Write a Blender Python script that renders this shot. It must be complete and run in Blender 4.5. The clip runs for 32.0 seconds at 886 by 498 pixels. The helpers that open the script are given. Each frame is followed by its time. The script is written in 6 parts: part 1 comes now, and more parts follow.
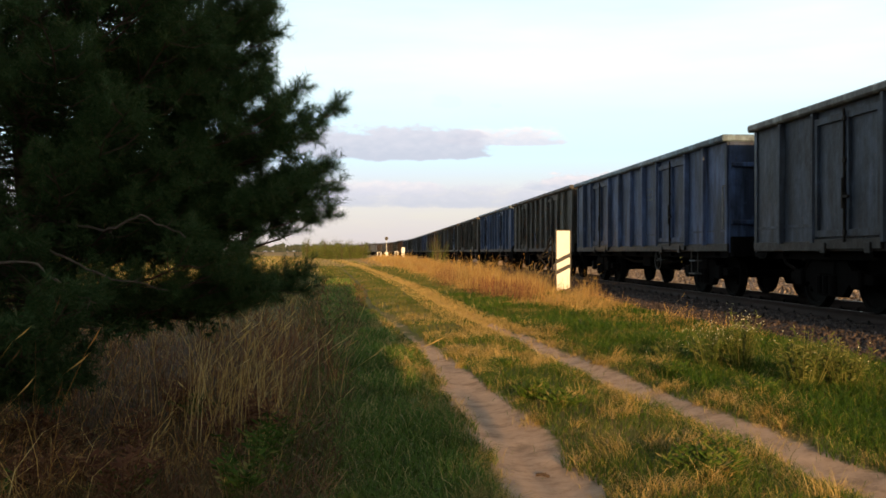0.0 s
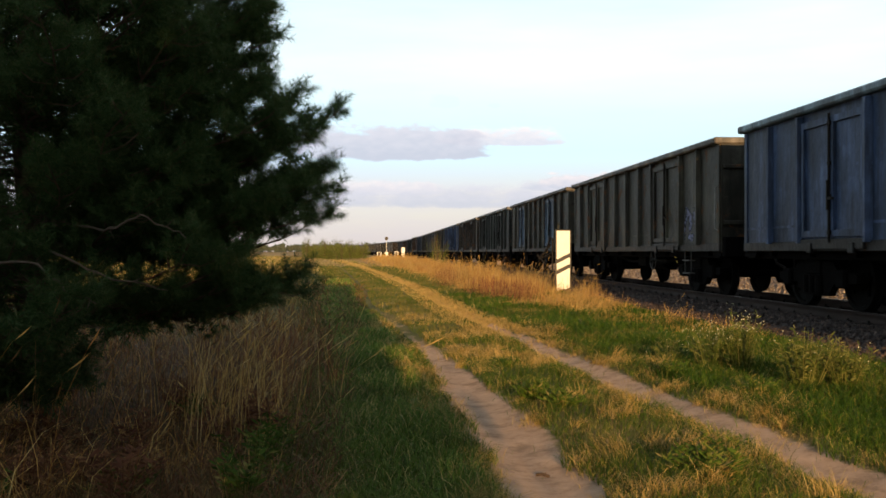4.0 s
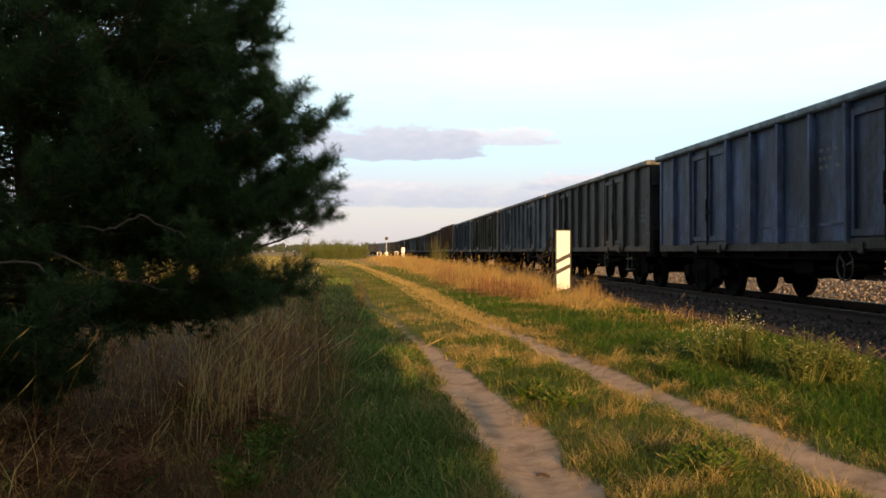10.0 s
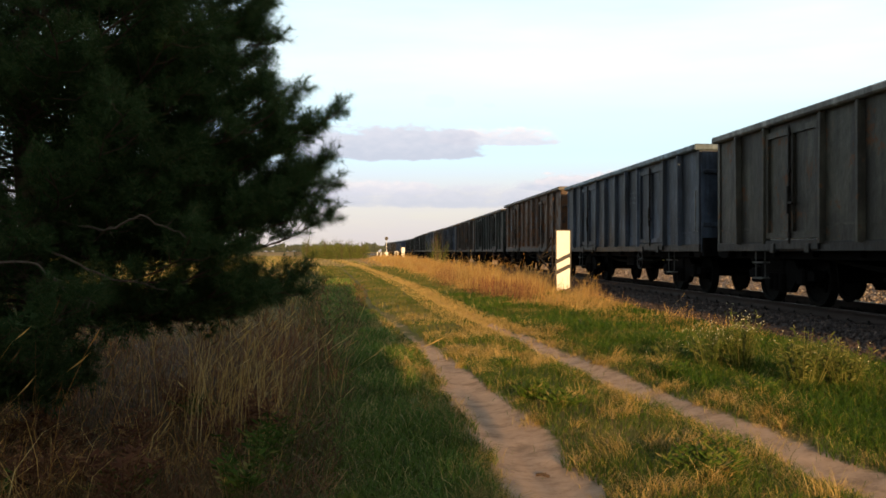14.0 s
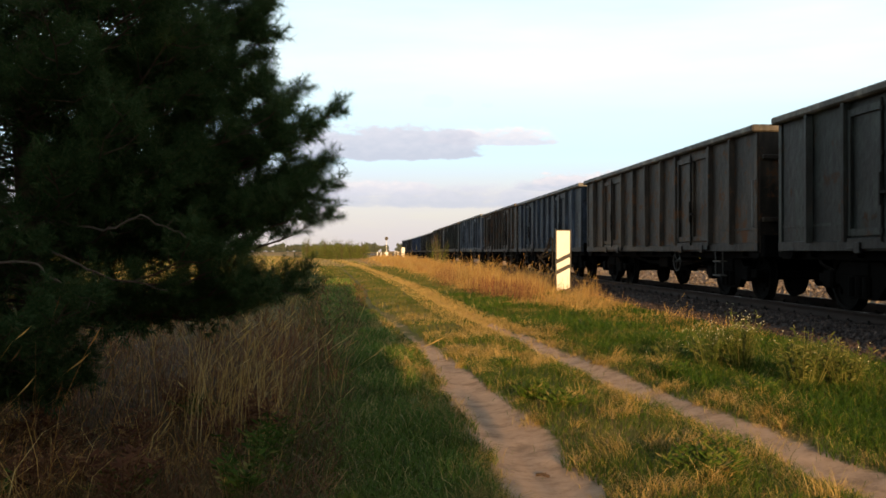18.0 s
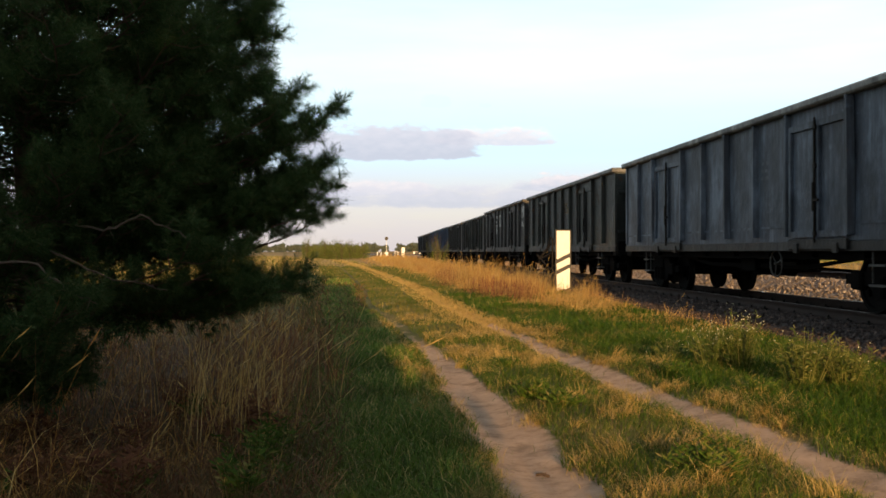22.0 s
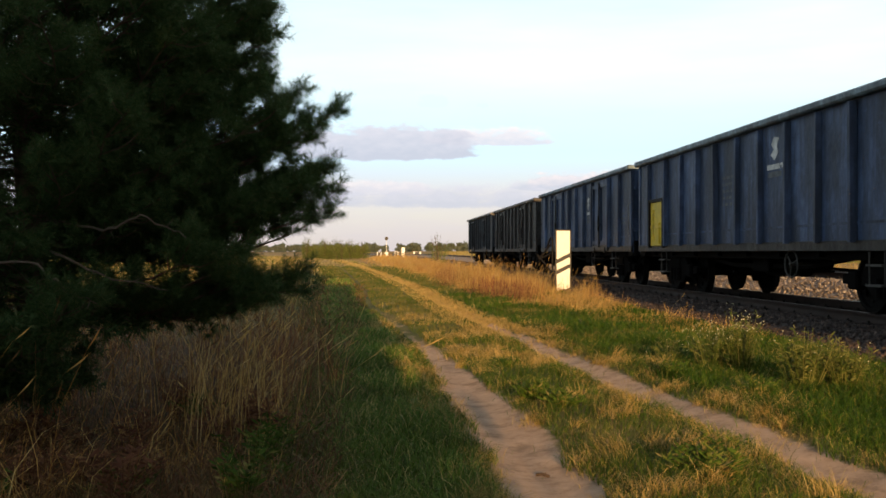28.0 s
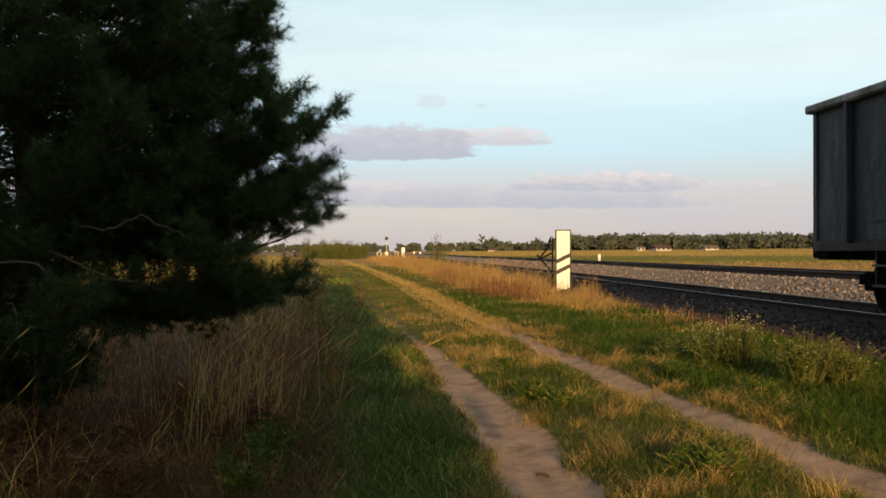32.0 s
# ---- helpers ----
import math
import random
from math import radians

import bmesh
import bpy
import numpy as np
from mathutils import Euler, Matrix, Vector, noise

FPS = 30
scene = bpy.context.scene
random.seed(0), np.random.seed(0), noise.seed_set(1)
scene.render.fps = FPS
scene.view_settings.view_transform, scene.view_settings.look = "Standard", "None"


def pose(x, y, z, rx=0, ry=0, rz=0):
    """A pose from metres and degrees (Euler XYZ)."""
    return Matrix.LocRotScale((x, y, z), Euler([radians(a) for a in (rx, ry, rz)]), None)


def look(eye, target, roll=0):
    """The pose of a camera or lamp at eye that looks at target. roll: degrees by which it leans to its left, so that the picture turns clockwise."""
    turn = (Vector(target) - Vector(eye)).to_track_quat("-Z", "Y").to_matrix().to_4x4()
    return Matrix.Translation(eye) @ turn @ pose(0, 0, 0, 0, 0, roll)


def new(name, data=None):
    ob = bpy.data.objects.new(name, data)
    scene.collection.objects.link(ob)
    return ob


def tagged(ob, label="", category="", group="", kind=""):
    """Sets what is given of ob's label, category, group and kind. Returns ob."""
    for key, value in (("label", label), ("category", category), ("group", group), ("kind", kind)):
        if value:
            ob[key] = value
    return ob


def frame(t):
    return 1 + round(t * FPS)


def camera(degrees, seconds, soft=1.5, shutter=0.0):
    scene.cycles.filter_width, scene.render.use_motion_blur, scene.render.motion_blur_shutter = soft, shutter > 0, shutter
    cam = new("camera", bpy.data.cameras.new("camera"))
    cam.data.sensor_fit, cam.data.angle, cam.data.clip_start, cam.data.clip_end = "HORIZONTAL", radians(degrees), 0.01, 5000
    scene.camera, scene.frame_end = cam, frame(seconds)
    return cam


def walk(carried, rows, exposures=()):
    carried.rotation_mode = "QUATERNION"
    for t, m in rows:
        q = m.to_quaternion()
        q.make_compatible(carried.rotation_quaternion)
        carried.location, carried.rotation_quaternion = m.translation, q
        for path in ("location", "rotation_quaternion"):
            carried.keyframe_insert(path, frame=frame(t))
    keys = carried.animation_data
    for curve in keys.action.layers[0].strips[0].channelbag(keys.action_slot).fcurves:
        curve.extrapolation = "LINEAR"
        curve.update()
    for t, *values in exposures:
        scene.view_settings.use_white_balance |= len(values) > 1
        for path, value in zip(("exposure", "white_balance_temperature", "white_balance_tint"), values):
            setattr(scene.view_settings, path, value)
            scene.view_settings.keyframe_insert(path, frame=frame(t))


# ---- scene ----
cam = camera(52.1, 32.0, 1.65)
EYE = (0.0, 0.0, 1.25)
VIEW = pose(*EYE, 90.18, 0, -4.42)
walk(cam, [(0.0, VIEW), (32.0, VIEW)], [(0.0, 0.52, 6750, 10), (30.4, 0.52, 6750, 10), (31.0, 0.40, 6760, 10), (31.5, 0.30, 6820, 10), (32.0, 0.20, 6900, 10)])

# ---- sky, sun ----
SUN_EL, SUN_AZ = 9.5, 178.4        # degrees above the horizon; clockwise from +y
world = bpy.data.worlds.new("evening_sky")
scene.world = world
world.use_nodes = True
wn, wl = world.node_tree.nodes, world.node_tree.links
wn.clear()
w_out = wn.new("ShaderNodeOutputWorld")
w_bg = wn.new("ShaderNodeBackground")
w_sky = wn.new("ShaderNodeTexSky")
w_sky.sky_type = "NISHITA"
w_sky.sun_disc = False
w_sky.sun_elevation = radians(SUN_EL)
w_sky.sun_rotation = radians(SUN_AZ)
w_sky.air_density, w_sky.dust_density, w_sky.ozone_density = 1.0, 0.6, 1.0
w_bg.inputs["Strength"].default_value = 0.113
# thin evening cloud: drawn out in bands, thicker towards the horizon, over the clear sky
w_co = wn.new("ShaderNodeTexCoord")
w_sep = wn.new("ShaderNodeSeparateXYZ")
wl.new(w_co.outputs["Generated"], w_sep.inputs[0])
w_map = wn.new("ShaderNodeMapping")
w_map.inputs["Scale"].default_value = (1.0, 1.0, 7.0)
w_map.inputs["Rotation"].default_value = (0, radians(2.5), 0)
wl.new(w_co.outputs["Generated"], w_map.inputs["Vector"])
w_noise = wn.new("ShaderNodeTexNoise")
w_noise.inputs["Scale"].default_value, w_noise.inputs["Detail"].default_value, w_noise.inputs["Roughness"].default_value = 2.3, 6, 0.55
wl.new(w_map.outputs[0], w_noise.inputs["Vector"])
w_cover = wn.new("ShaderNodeValToRGB")
w_cover.color_ramp.elements[0].position, w_cover.color_ramp.elements[0].color = 0.30, (0.72, 0.72, 0.72, 1)
w_cover.color_ramp.elements[1].position, w_cover.color_ramp.elements[1].color = 0.62, (1, 1, 1, 1)
wl.new(w_noise.outputs["Fac"], w_cover.inputs[0])
w_high = wn.new("ShaderNodeValToRGB")      # cover by height: whole near the horizon, little overhead
_e = w_high.color_ramp.elements
_e[0].position, _e[0].color = 0.0, (1, 1, 1, 1)
_e[1].position, _e[1].color = 0.60, (0.5, 0.5, 0.5, 1)
_m = _e.new(0.28)
_m.color = (0.85, 0.85, 0.85, 1)
wl.new(w_sep.outputs["Z"], w_high.inputs[0])
w_tint = wn.new("ShaderNodeValToRGB")      # cloud light by height: mauve haze, then white, then pale blue
_e = w_tint.color_ramp.elements
_e[0].position, _e[0].color = 0.0, (0.49, 0.465, 0.525, 1)
_e[1].position, _e[1].color = 0.70, (0.46, 0.53, 0.60, 1)
for _p, _c in ((0.065, (0.56, 0.55, 0.61, 1)), (0.11, (0.54, 0.75, 0.88, 1)), (0.15, (0.60, 0.81, 0.92, 1)), (0.20, (0.77, 0.91, 0.97, 1)), (0.27, (0.70, 0.89, 0.97, 1)), (0.42, (0.38, 0.47, 0.55, 1))):
    _m = _e.new(_p)
    _m.color = _c
wl.new(w_sep.outputs["Z"], w_tint.inputs[0])
w_fac = wn.new("ShaderNodeMath")
w_fac.operation = "MULTIPLY"
wl.new(w_cover.outputs[0], w_fac.inputs[0])
wl.new(w_high.outputs[0], w_fac.inputs[1])
w_bg2 = wn.new("ShaderNodeBackground")
w_bg2.inputs["Strength"].default_value = 1.0
wl.new(w_tint.outputs[0], w_bg2.inputs["Color"])
w_mix = wn.new("ShaderNodeMixShader")
wl.new(w_fac.outputs[0], w_mix.inputs[0])
wl.new(w_sky.outputs[0], w_bg.inputs["Color"])
wl.new(w_bg.outputs[0], w_mix.inputs[1])
wl.new(w_bg2.outputs[0], w_mix.inputs[2])
wl.new(w_mix.outputs[0], w_out.inputs["Surface"])

sun_data = bpy.data.lights.new("sun", "SUN")
sun_data.energy, sun_data.angle, sun_data.color = 5.0, radians(0.6), (1.0, 0.635, 0.30)
sun = new("sun", sun_data)
_az, _el = radians(SUN_AZ), radians(SUN_EL)
TO_SUN = Vector((math.sin(_az) * math.cos(_el), math.cos(_az) * math.cos(_el), math.sin(_el)))
sun.matrix_world = look(TO_SUN * 50, (0, 0, 0))


# ---- materials ----
class Nodes:
    """A node material being built."""

    def __init__(self, name, rough=0.7, metal=0.0):
        self.m = bpy.data.materials.new(name)
        self.m.use_nodes = True
        self.t = self.m.node_tree
        self.b = self.t.nodes["Principled BSDF"]
        self.b.inputs["Roughness"].default_value = rough
        self.b.inputs["Metallic"].default_value = metal
        self.co = None

    def add(self, kind, operation="", data_type="", blend_type="", attribute_name=""):
        n = self.t.nodes.new(kind)
        if operation:
            n.operation = operation
        if data_type:
            n.data_type, n.blend_type = data_type, blend_type
        if attribute_name:
            n.attribute_name = attribute_name
        return n

    def link(self, a, b):
        self.t.links.new(a, b)

    def coords(self, scale=(1, 1, 1), shift=True):
        tc = self.add("ShaderNodeTexCoord")
        mp = self.add("ShaderNodeMapping")
        mp.inputs["Scale"].default_value = scale
        self.link(tc.outputs["Object"], mp.inputs["Vector"])
        if shift:
            oi = self.add("ShaderNodeObjectInfo")
            mul = self.add("ShaderNodeMath", operation="MULTIPLY")
            mul.inputs[1].default_value = 37.0
            self.link(oi.outputs["Random"], mul.inputs[0])
            self.link(mul.outputs[0], mp.inputs["Location"])
        return mp.outputs[0]

    def noise(self, size, co=None, detail=4.0, rough=0.6):
        n = self.add("ShaderNodeTexNoise")
        n.inputs["Scale"].default_value = size
        n.inputs["Detail"].default_value = detail
        n.inputs["Roughness"].default_value = rough
        if co is not None:
            self.link(co, n.inputs["Vector"])
        return n.outputs["Fac"]

    def ramp(self, fac, stops):
        r = self.add("ShaderNodeValToRGB")
        e = r.color_ramp.elements
        while len(e) < len(stops):
            e.new(0.5)
        for el, (p, c) in zip(e, stops):
            el.position = p
            el.color = (c, c, c, 1) if isinstance(c, (int, float)) else (*c, 1)
        self.link(fac, r.inputs[0])
        return r.outputs[0]

    def mix(self, fac, a, b, mode="MIX"):
        n = self.add("ShaderNodeMix", data_type="RGBA", blend_type=mode)
        for sock, v in ((n.inputs[0], fac), (n.inputs[6], a), (n.inputs[7], b)):
            if isinstance(v, (int, float)):
                sock.default_value = v
            elif isinstance(v, tuple):
                sock.default_value = (*v, 1)
            else:
                self.link(v, sock)
        return n.outputs[2]

    def bump(self, h, strength=0.4, dist=0.01):
        n = self.add("ShaderNodeBump")
        n.inputs["Strength"].default_value = strength
        n.inputs["Distance"].default_value = dist
        self.link(h, n.inputs["Height"])
        self.link(n.outputs[0], self.b.inputs["Normal"])

    def colour(self, c):
        if isinstance(c, tuple):
            self.b.inputs["Base Color"].default_value = (*c, 1)
        else:
            self.link(c, self.b.inputs["Base Color"])
        return self

    def done(self):
        return self.m


def plain(name, colour, rough=0.7, metal=0.0, vary=0.25, size=6.0, spec=0.3):
    """A worn single-colour surface with grain at two scales."""
    n = Nodes(name, rough, metal)
    n.b.inputs["Specular IOR Level"].default_value = spec
    co = n.coords()
    dark = tuple(c * (1 - vary) for c in colour)
    lite = tuple(min(1, c * (1 + vary)) for c in colour)
    big = n.ramp(n.noise(size, co), [(0.3, dark), (0.7, lite)])
    fine = n.ramp(n.noise(size * 9, co), [(0.3, 0.75), (0.7, 1.0)])
    n.colour(n.mix(1.0, big, fine, "MULTIPLY"))
    n.bump(n.noise(size * 12, co), 0.25, 0.004)
    return n.done()


def wagon_paint(name, base, dirt, rust_at=0.62, rust=(0.10, 0.045, 0.02), rough=0.55):
    """Weathered wagon paint: faded film, soot streaks running down, rust patches and chips."""
    n = Nodes(name, rough)
    n.b.inputs["Specular IOR Level"].default_value = 0.22
    co = n.coords()
    streak = n.coords((1.3, 1.3, 0.4))
    faded = tuple(min(1, c * 1.7 + 0.008) for c in base)
    film = n.ramp(n.noise(1.3, co, 7, 0.7), [(0.42, base), (0.58, faded)])
    soot = n.ramp(n.noise(1.5, streak, 5, 0.6), [(0.42, 0.0), (0.60, 0.9)])
    c = n.mix(soot, film, dirt)
    drips = n.ramp(n.noise(2.4, n.coords((2.6, 2.6, 0.22)), 6, 0.7), [(0.38, 0.55), (0.50, 0.85), (0.64, 1.2)])
    c = n.mix(1.0, c, drips, "MULTIPLY")
    scuff = n.ramp(n.noise(3.4, n.coords((1.0, 1.0, 1.6)), 7, 0.75), [(0.60, 0.0), (0.68, 0.3)])
    c = n.mix(scuff, c, tuple(min(1, v * 2.8 + 0.008) for v in base))
    veil = n.ramp(n.noise(0.7, co, 4, 0.6), [(0.5, 0.0), (0.66, 0.7)])
    c = n.mix(veil, c, tuple(v * 0.8 for v in dirt))
    blotch = n.ramp(n.noise(2.6, co, 7, 0.72), [(rust_at, 0.0), (rust_at + 0.07, 1.0)])
    c = n.mix(blotch, c, rust)
    chips = n.ramp(n.noise(19.0, co, 5, 0.7), [(0.66, 0.0), (0.71, 0.85)])
    c = n.mix(chips, c, tuple(min(1, v * 1.4 + 0.01) for v in rust))
    n.colour(c)
    n.link(n.ramp(blotch, [(0.0, rough), (1.0, 0.9)]), n.b.inputs["Roughness"])
    n.bump(n.mix(0.35, n.noise(1.4, co, 3), n.noise(6.0, co, 5)), 0.6, 0.07)
    return n.done()


def spray(name, colour, thin=0.5):
    """Sprayed or worn paint: thick in places, worn through elsewhere."""
    n = Nodes(name, 0.7)
    co = n.coords()
    n.colour(n.mix(1.0, colour, n.ramp(n.noise(5.0, co, 5, 0.6), [(0.35, 0.6), (0.65, 1.15)]), "MULTIPLY"))
    gone = n.ramp(n.noise(3.2, co, 6, 0.7), [(thin - 0.05, 0.0), (thin + 0.05, 0.85)])
    tr = n.add("ShaderNodeBsdfTransparent")
    ms = n.add("ShaderNodeMixShader")
    n.link(gone, ms.inputs[0])
    n.link(tr.outputs[0], ms.inputs[1])
    n.link(n.b.outputs[0], ms.inputs[2])
    n.link(ms.outputs[0], n.t.nodes["Material Output"].inputs["Surface"])
    return n.done()


def grass_mat(name, stops, rough=0.6, patch=None):
    """Blades: each takes its own tone; some light passes through."""
    n = Nodes(name, rough)
    g = n.add("ShaderNodeNewGeometry")
    c = n.ramp(g.outputs["Random Per Island"], stops)
    tc = n.add("ShaderNodeTexCoord")
    big = n.ramp(n.noise(0.55, tc.outputs["Object"], 3), [(0.35, 0.72), (0.68, 1.1)])
    c = n.mix(1.0, c, big, "MULTIPLY")
    if patch:
        m = n.ramp(n.noise(0.8, tc.outputs["Object"], 4), [(0.5, 0.0), (0.62, 0.8)])
        c = n.mix(m, c, patch)
    n.colour(c)
    tr = n.add("ShaderNodeBsdfTranslucent")
    n.link(c, tr.inputs["Color"])
    ms = n.add("ShaderNodeMixShader")
    ms.inputs[0].default_value = 0.3
    n.b.inputs["Specular IOR Level"].default_value = 0.12
    out = n.t.nodes["Material Output"]
    n.link(n.b.outputs[0], ms.inputs[1])
    n.link(tr.outputs[0], ms.inputs[2])
    n.link(ms.outputs[0], out.inputs["Surface"])
    return n.done()


def ground_mat():
    n = Nodes("meadow_soil", 0.95)
    n.b.inputs["Specular IOR Level"].default_value = 0.1
    tc = n.add("ShaderNodeTexCoord")
    co = tc.outputs["Object"]
    a = n.add("ShaderNodeAttribute", attribute_name="bare")
    d = n.add("ShaderNodeAttribute", attribute_name="dry")
    lt = n.add("ShaderNodeAttribute", attribute_name="litter")
    fine = n.noise(9.0, co, 8, 0.7)
    mid = n.noise(0.9, co, 5)
    green = n.ramp(mid, [(0.3, (0.030, 0.055, 0.012)), (0.7, (0.065, 0.085, 0.020))])
    straw = n.ramp(mid, [(0.3, (0.27, 0.170, 0.060)), (0.7, (0.45, 0.285, 0.108))])
    sand = n.ramp(fine, [(0.3, (0.33, 0.210, 0.132)), (0.7, (0.50, 0.335, 0.222))])
    sand = n.mix(1.0, sand, n.ramp(n.noise(4.2, co, 6, 0.65), [(0.36, 0.62), (0.5, 0.95), (0.7, 1.06)]), "MULTIPLY")
    crumb = n.ramp(n.noise(38.0, co, 3, 0.6), [(0.66, 0.0), (0.72, 0.75)])
    sand = n.mix(crumb, sand, (0.12, 0.08, 0.05))
    veg = n.mix(d.outputs["Fac"], green, straw)
    litter = n.ramp(fine, [(0.3, (0.035, 0.021, 0.012)), (0.55, (0.085, 0.048, 0.026)), (0.75, (0.20, 0.12, 0.06))])
    veg = n.mix(lt.outputs["Fac"], veg, litter)
    veg = n.mix(1.0, veg, n.ramp(fine, [(0.3, 0.6), (0.7, 1.1)]), "MULTIPLY")
    edge = n.add("ShaderNodeMath", operation="ADD")
    n.link(a.outputs["Fac"], edge.inputs[0])
    wob = n.add("ShaderNodeMath", operation="MULTIPLY_ADD")
    n.link(n.mix(0.45, n.noise(7.0, co, 6, 0.75), n.noise(1.6, co, 3)), wob.inputs[0])
    wob.inputs[1].default_value, wob.inputs[2].default_value = 1.5, -0.75
    n.link(wob.outputs[0], edge.inputs[1])
    mask = n.ramp(edge.outputs[0], [(0.42, 0.0), (0.6, 1.0)])
    n.colour(n.mix(mask, veg, sand))
    n.bump(fine, 0.5, 0.014)
    return n.done()


def gravel_mat(name, stops, size):
    n = Nodes(name, 0.9)
    tc = n.add("ShaderNodeTexCoord")
    v = n.add("ShaderNodeTexVoronoi")
    v.inputs["Scale"].default_value = size
    n.link(tc.outputs["Object"], v.inputs["Vector"])
    c = n.ramp(v.outputs["Color"], stops)
    n.colour(n.mix(1.0, c, n.ramp(n.noise(2.0, tc.outputs["Object"], 4), [(0.3, 0.75), (0.7, 1.1)]), "MULTIPLY"))
    n.bump(v.outputs["Distance"], 0.9, 0.03)
    return n.done()


def stone_mat(name, stops):
    n = Nodes(name, 0.9)
    g = n.add("ShaderNodeNewGeometry")
    c = n.ramp(g.outputs["Random Per Island"], stops)
    tc = n.add("ShaderNodeTexCoord")
    f = n.noise(30.0, tc.outputs["Object"], 4)
    n.colour(n.mix(1.0, c, n.ramp(f, [(0.3, 0.7), (0.7, 1.1)]), "MULTIPLY"))
    n.bump(f, 0.5, 0.005)
    return n.done()


M_GROUND = ground_mat()
STONES = [(0.0, (0.085, 0.062, 0.050)), (0.45, (0.18, 0.135, 0.102)), (0.8, (0.30, 0.23, 0.175)), (1.0, (0.48, 0.40, 0.33))]
M_BALLAST = gravel_mat("ballast_bed", STONES, 17.0)
# near track's shade is put into these darker, redder copies of the stone tones
SHADE_STONES = [(0.0, (0.020, 0.0125, 0.010)), (0.5, (0.041, 0.026, 0.020)), (0.9, (0.074, 0.048, 0.037)), (1.0, (0.14, 0.095, 0.076))]
M_SHADE_BALLAST = gravel_mat("shade_toned_ballast_bed", SHADE_STONES, 17.0)
M_SHADE_STONE = stone_mat("shade_toned_ballast_stone", SHADE_STONES)
M_STONE = stone_mat("ballast_stone", STONES)
M_RAIL = plain("rusted_rail_steel", (0.026, 0.015, 0.011), 0.85, 0.0, 0.3, 3)
M_RAIL_TOP = plain("polished_rail_head", (0.16, 0.14, 0.13), 0.45, 0.9, 0.1, 2)
M_SLEEPER = plain("dark_concrete", (0.085, 0.072, 0.062), 0.9, 0, 0.2, 4)
M_BOARD = plain("white_enamel", (0.82, 0.80, 0.72), 0.45, 0, 0.04, 5)
M_BLACK = plain("black_enamel", (0.014, 0.012, 0.011), 0.5, 0, 0.2, 6)
M_IRON = plain("dark_iron", (0.02, 0.017, 0.015), 0.7, 0.2, 0.3, 8, 0.08)
# near black: the deep shade under the wagons is put into this colour
M_UNDER = plain("shade_black_running_gear", (0.0045, 0.004, 0.0037), 0.92, 0.0, 0.35, 5, 0.04)
M_WORN = plain("worn_grey_steel", (0.045, 0.042, 0.039), 0.65, 0.0, 0.4, 9)
M_GRAB = plain("pale_handrail_paint", (0.17, 0.165, 0.155), 0.6, 0, 0.3, 9)
# wheel steel, blackened likewise to carry the underbody shade
M_TYRE = plain("shade_black_wheel_steel", (0.0065, 0.006, 0.0055), 0.85, 0.0, 0.3, 5, 0.05)
M_BARK = plain("pine_bark", (0.11, 0.07, 0.045), 0.95, 0, 0.4, 14)
M_DEADWOOD = plain("dead_pine_wood", (0.115, 0.078, 0.055), 0.9, 0, 0.35, 16)
M_TWIG = plain("pine_twig", (0.10, 0.065, 0.042), 0.95, 0, 0.3, 20)


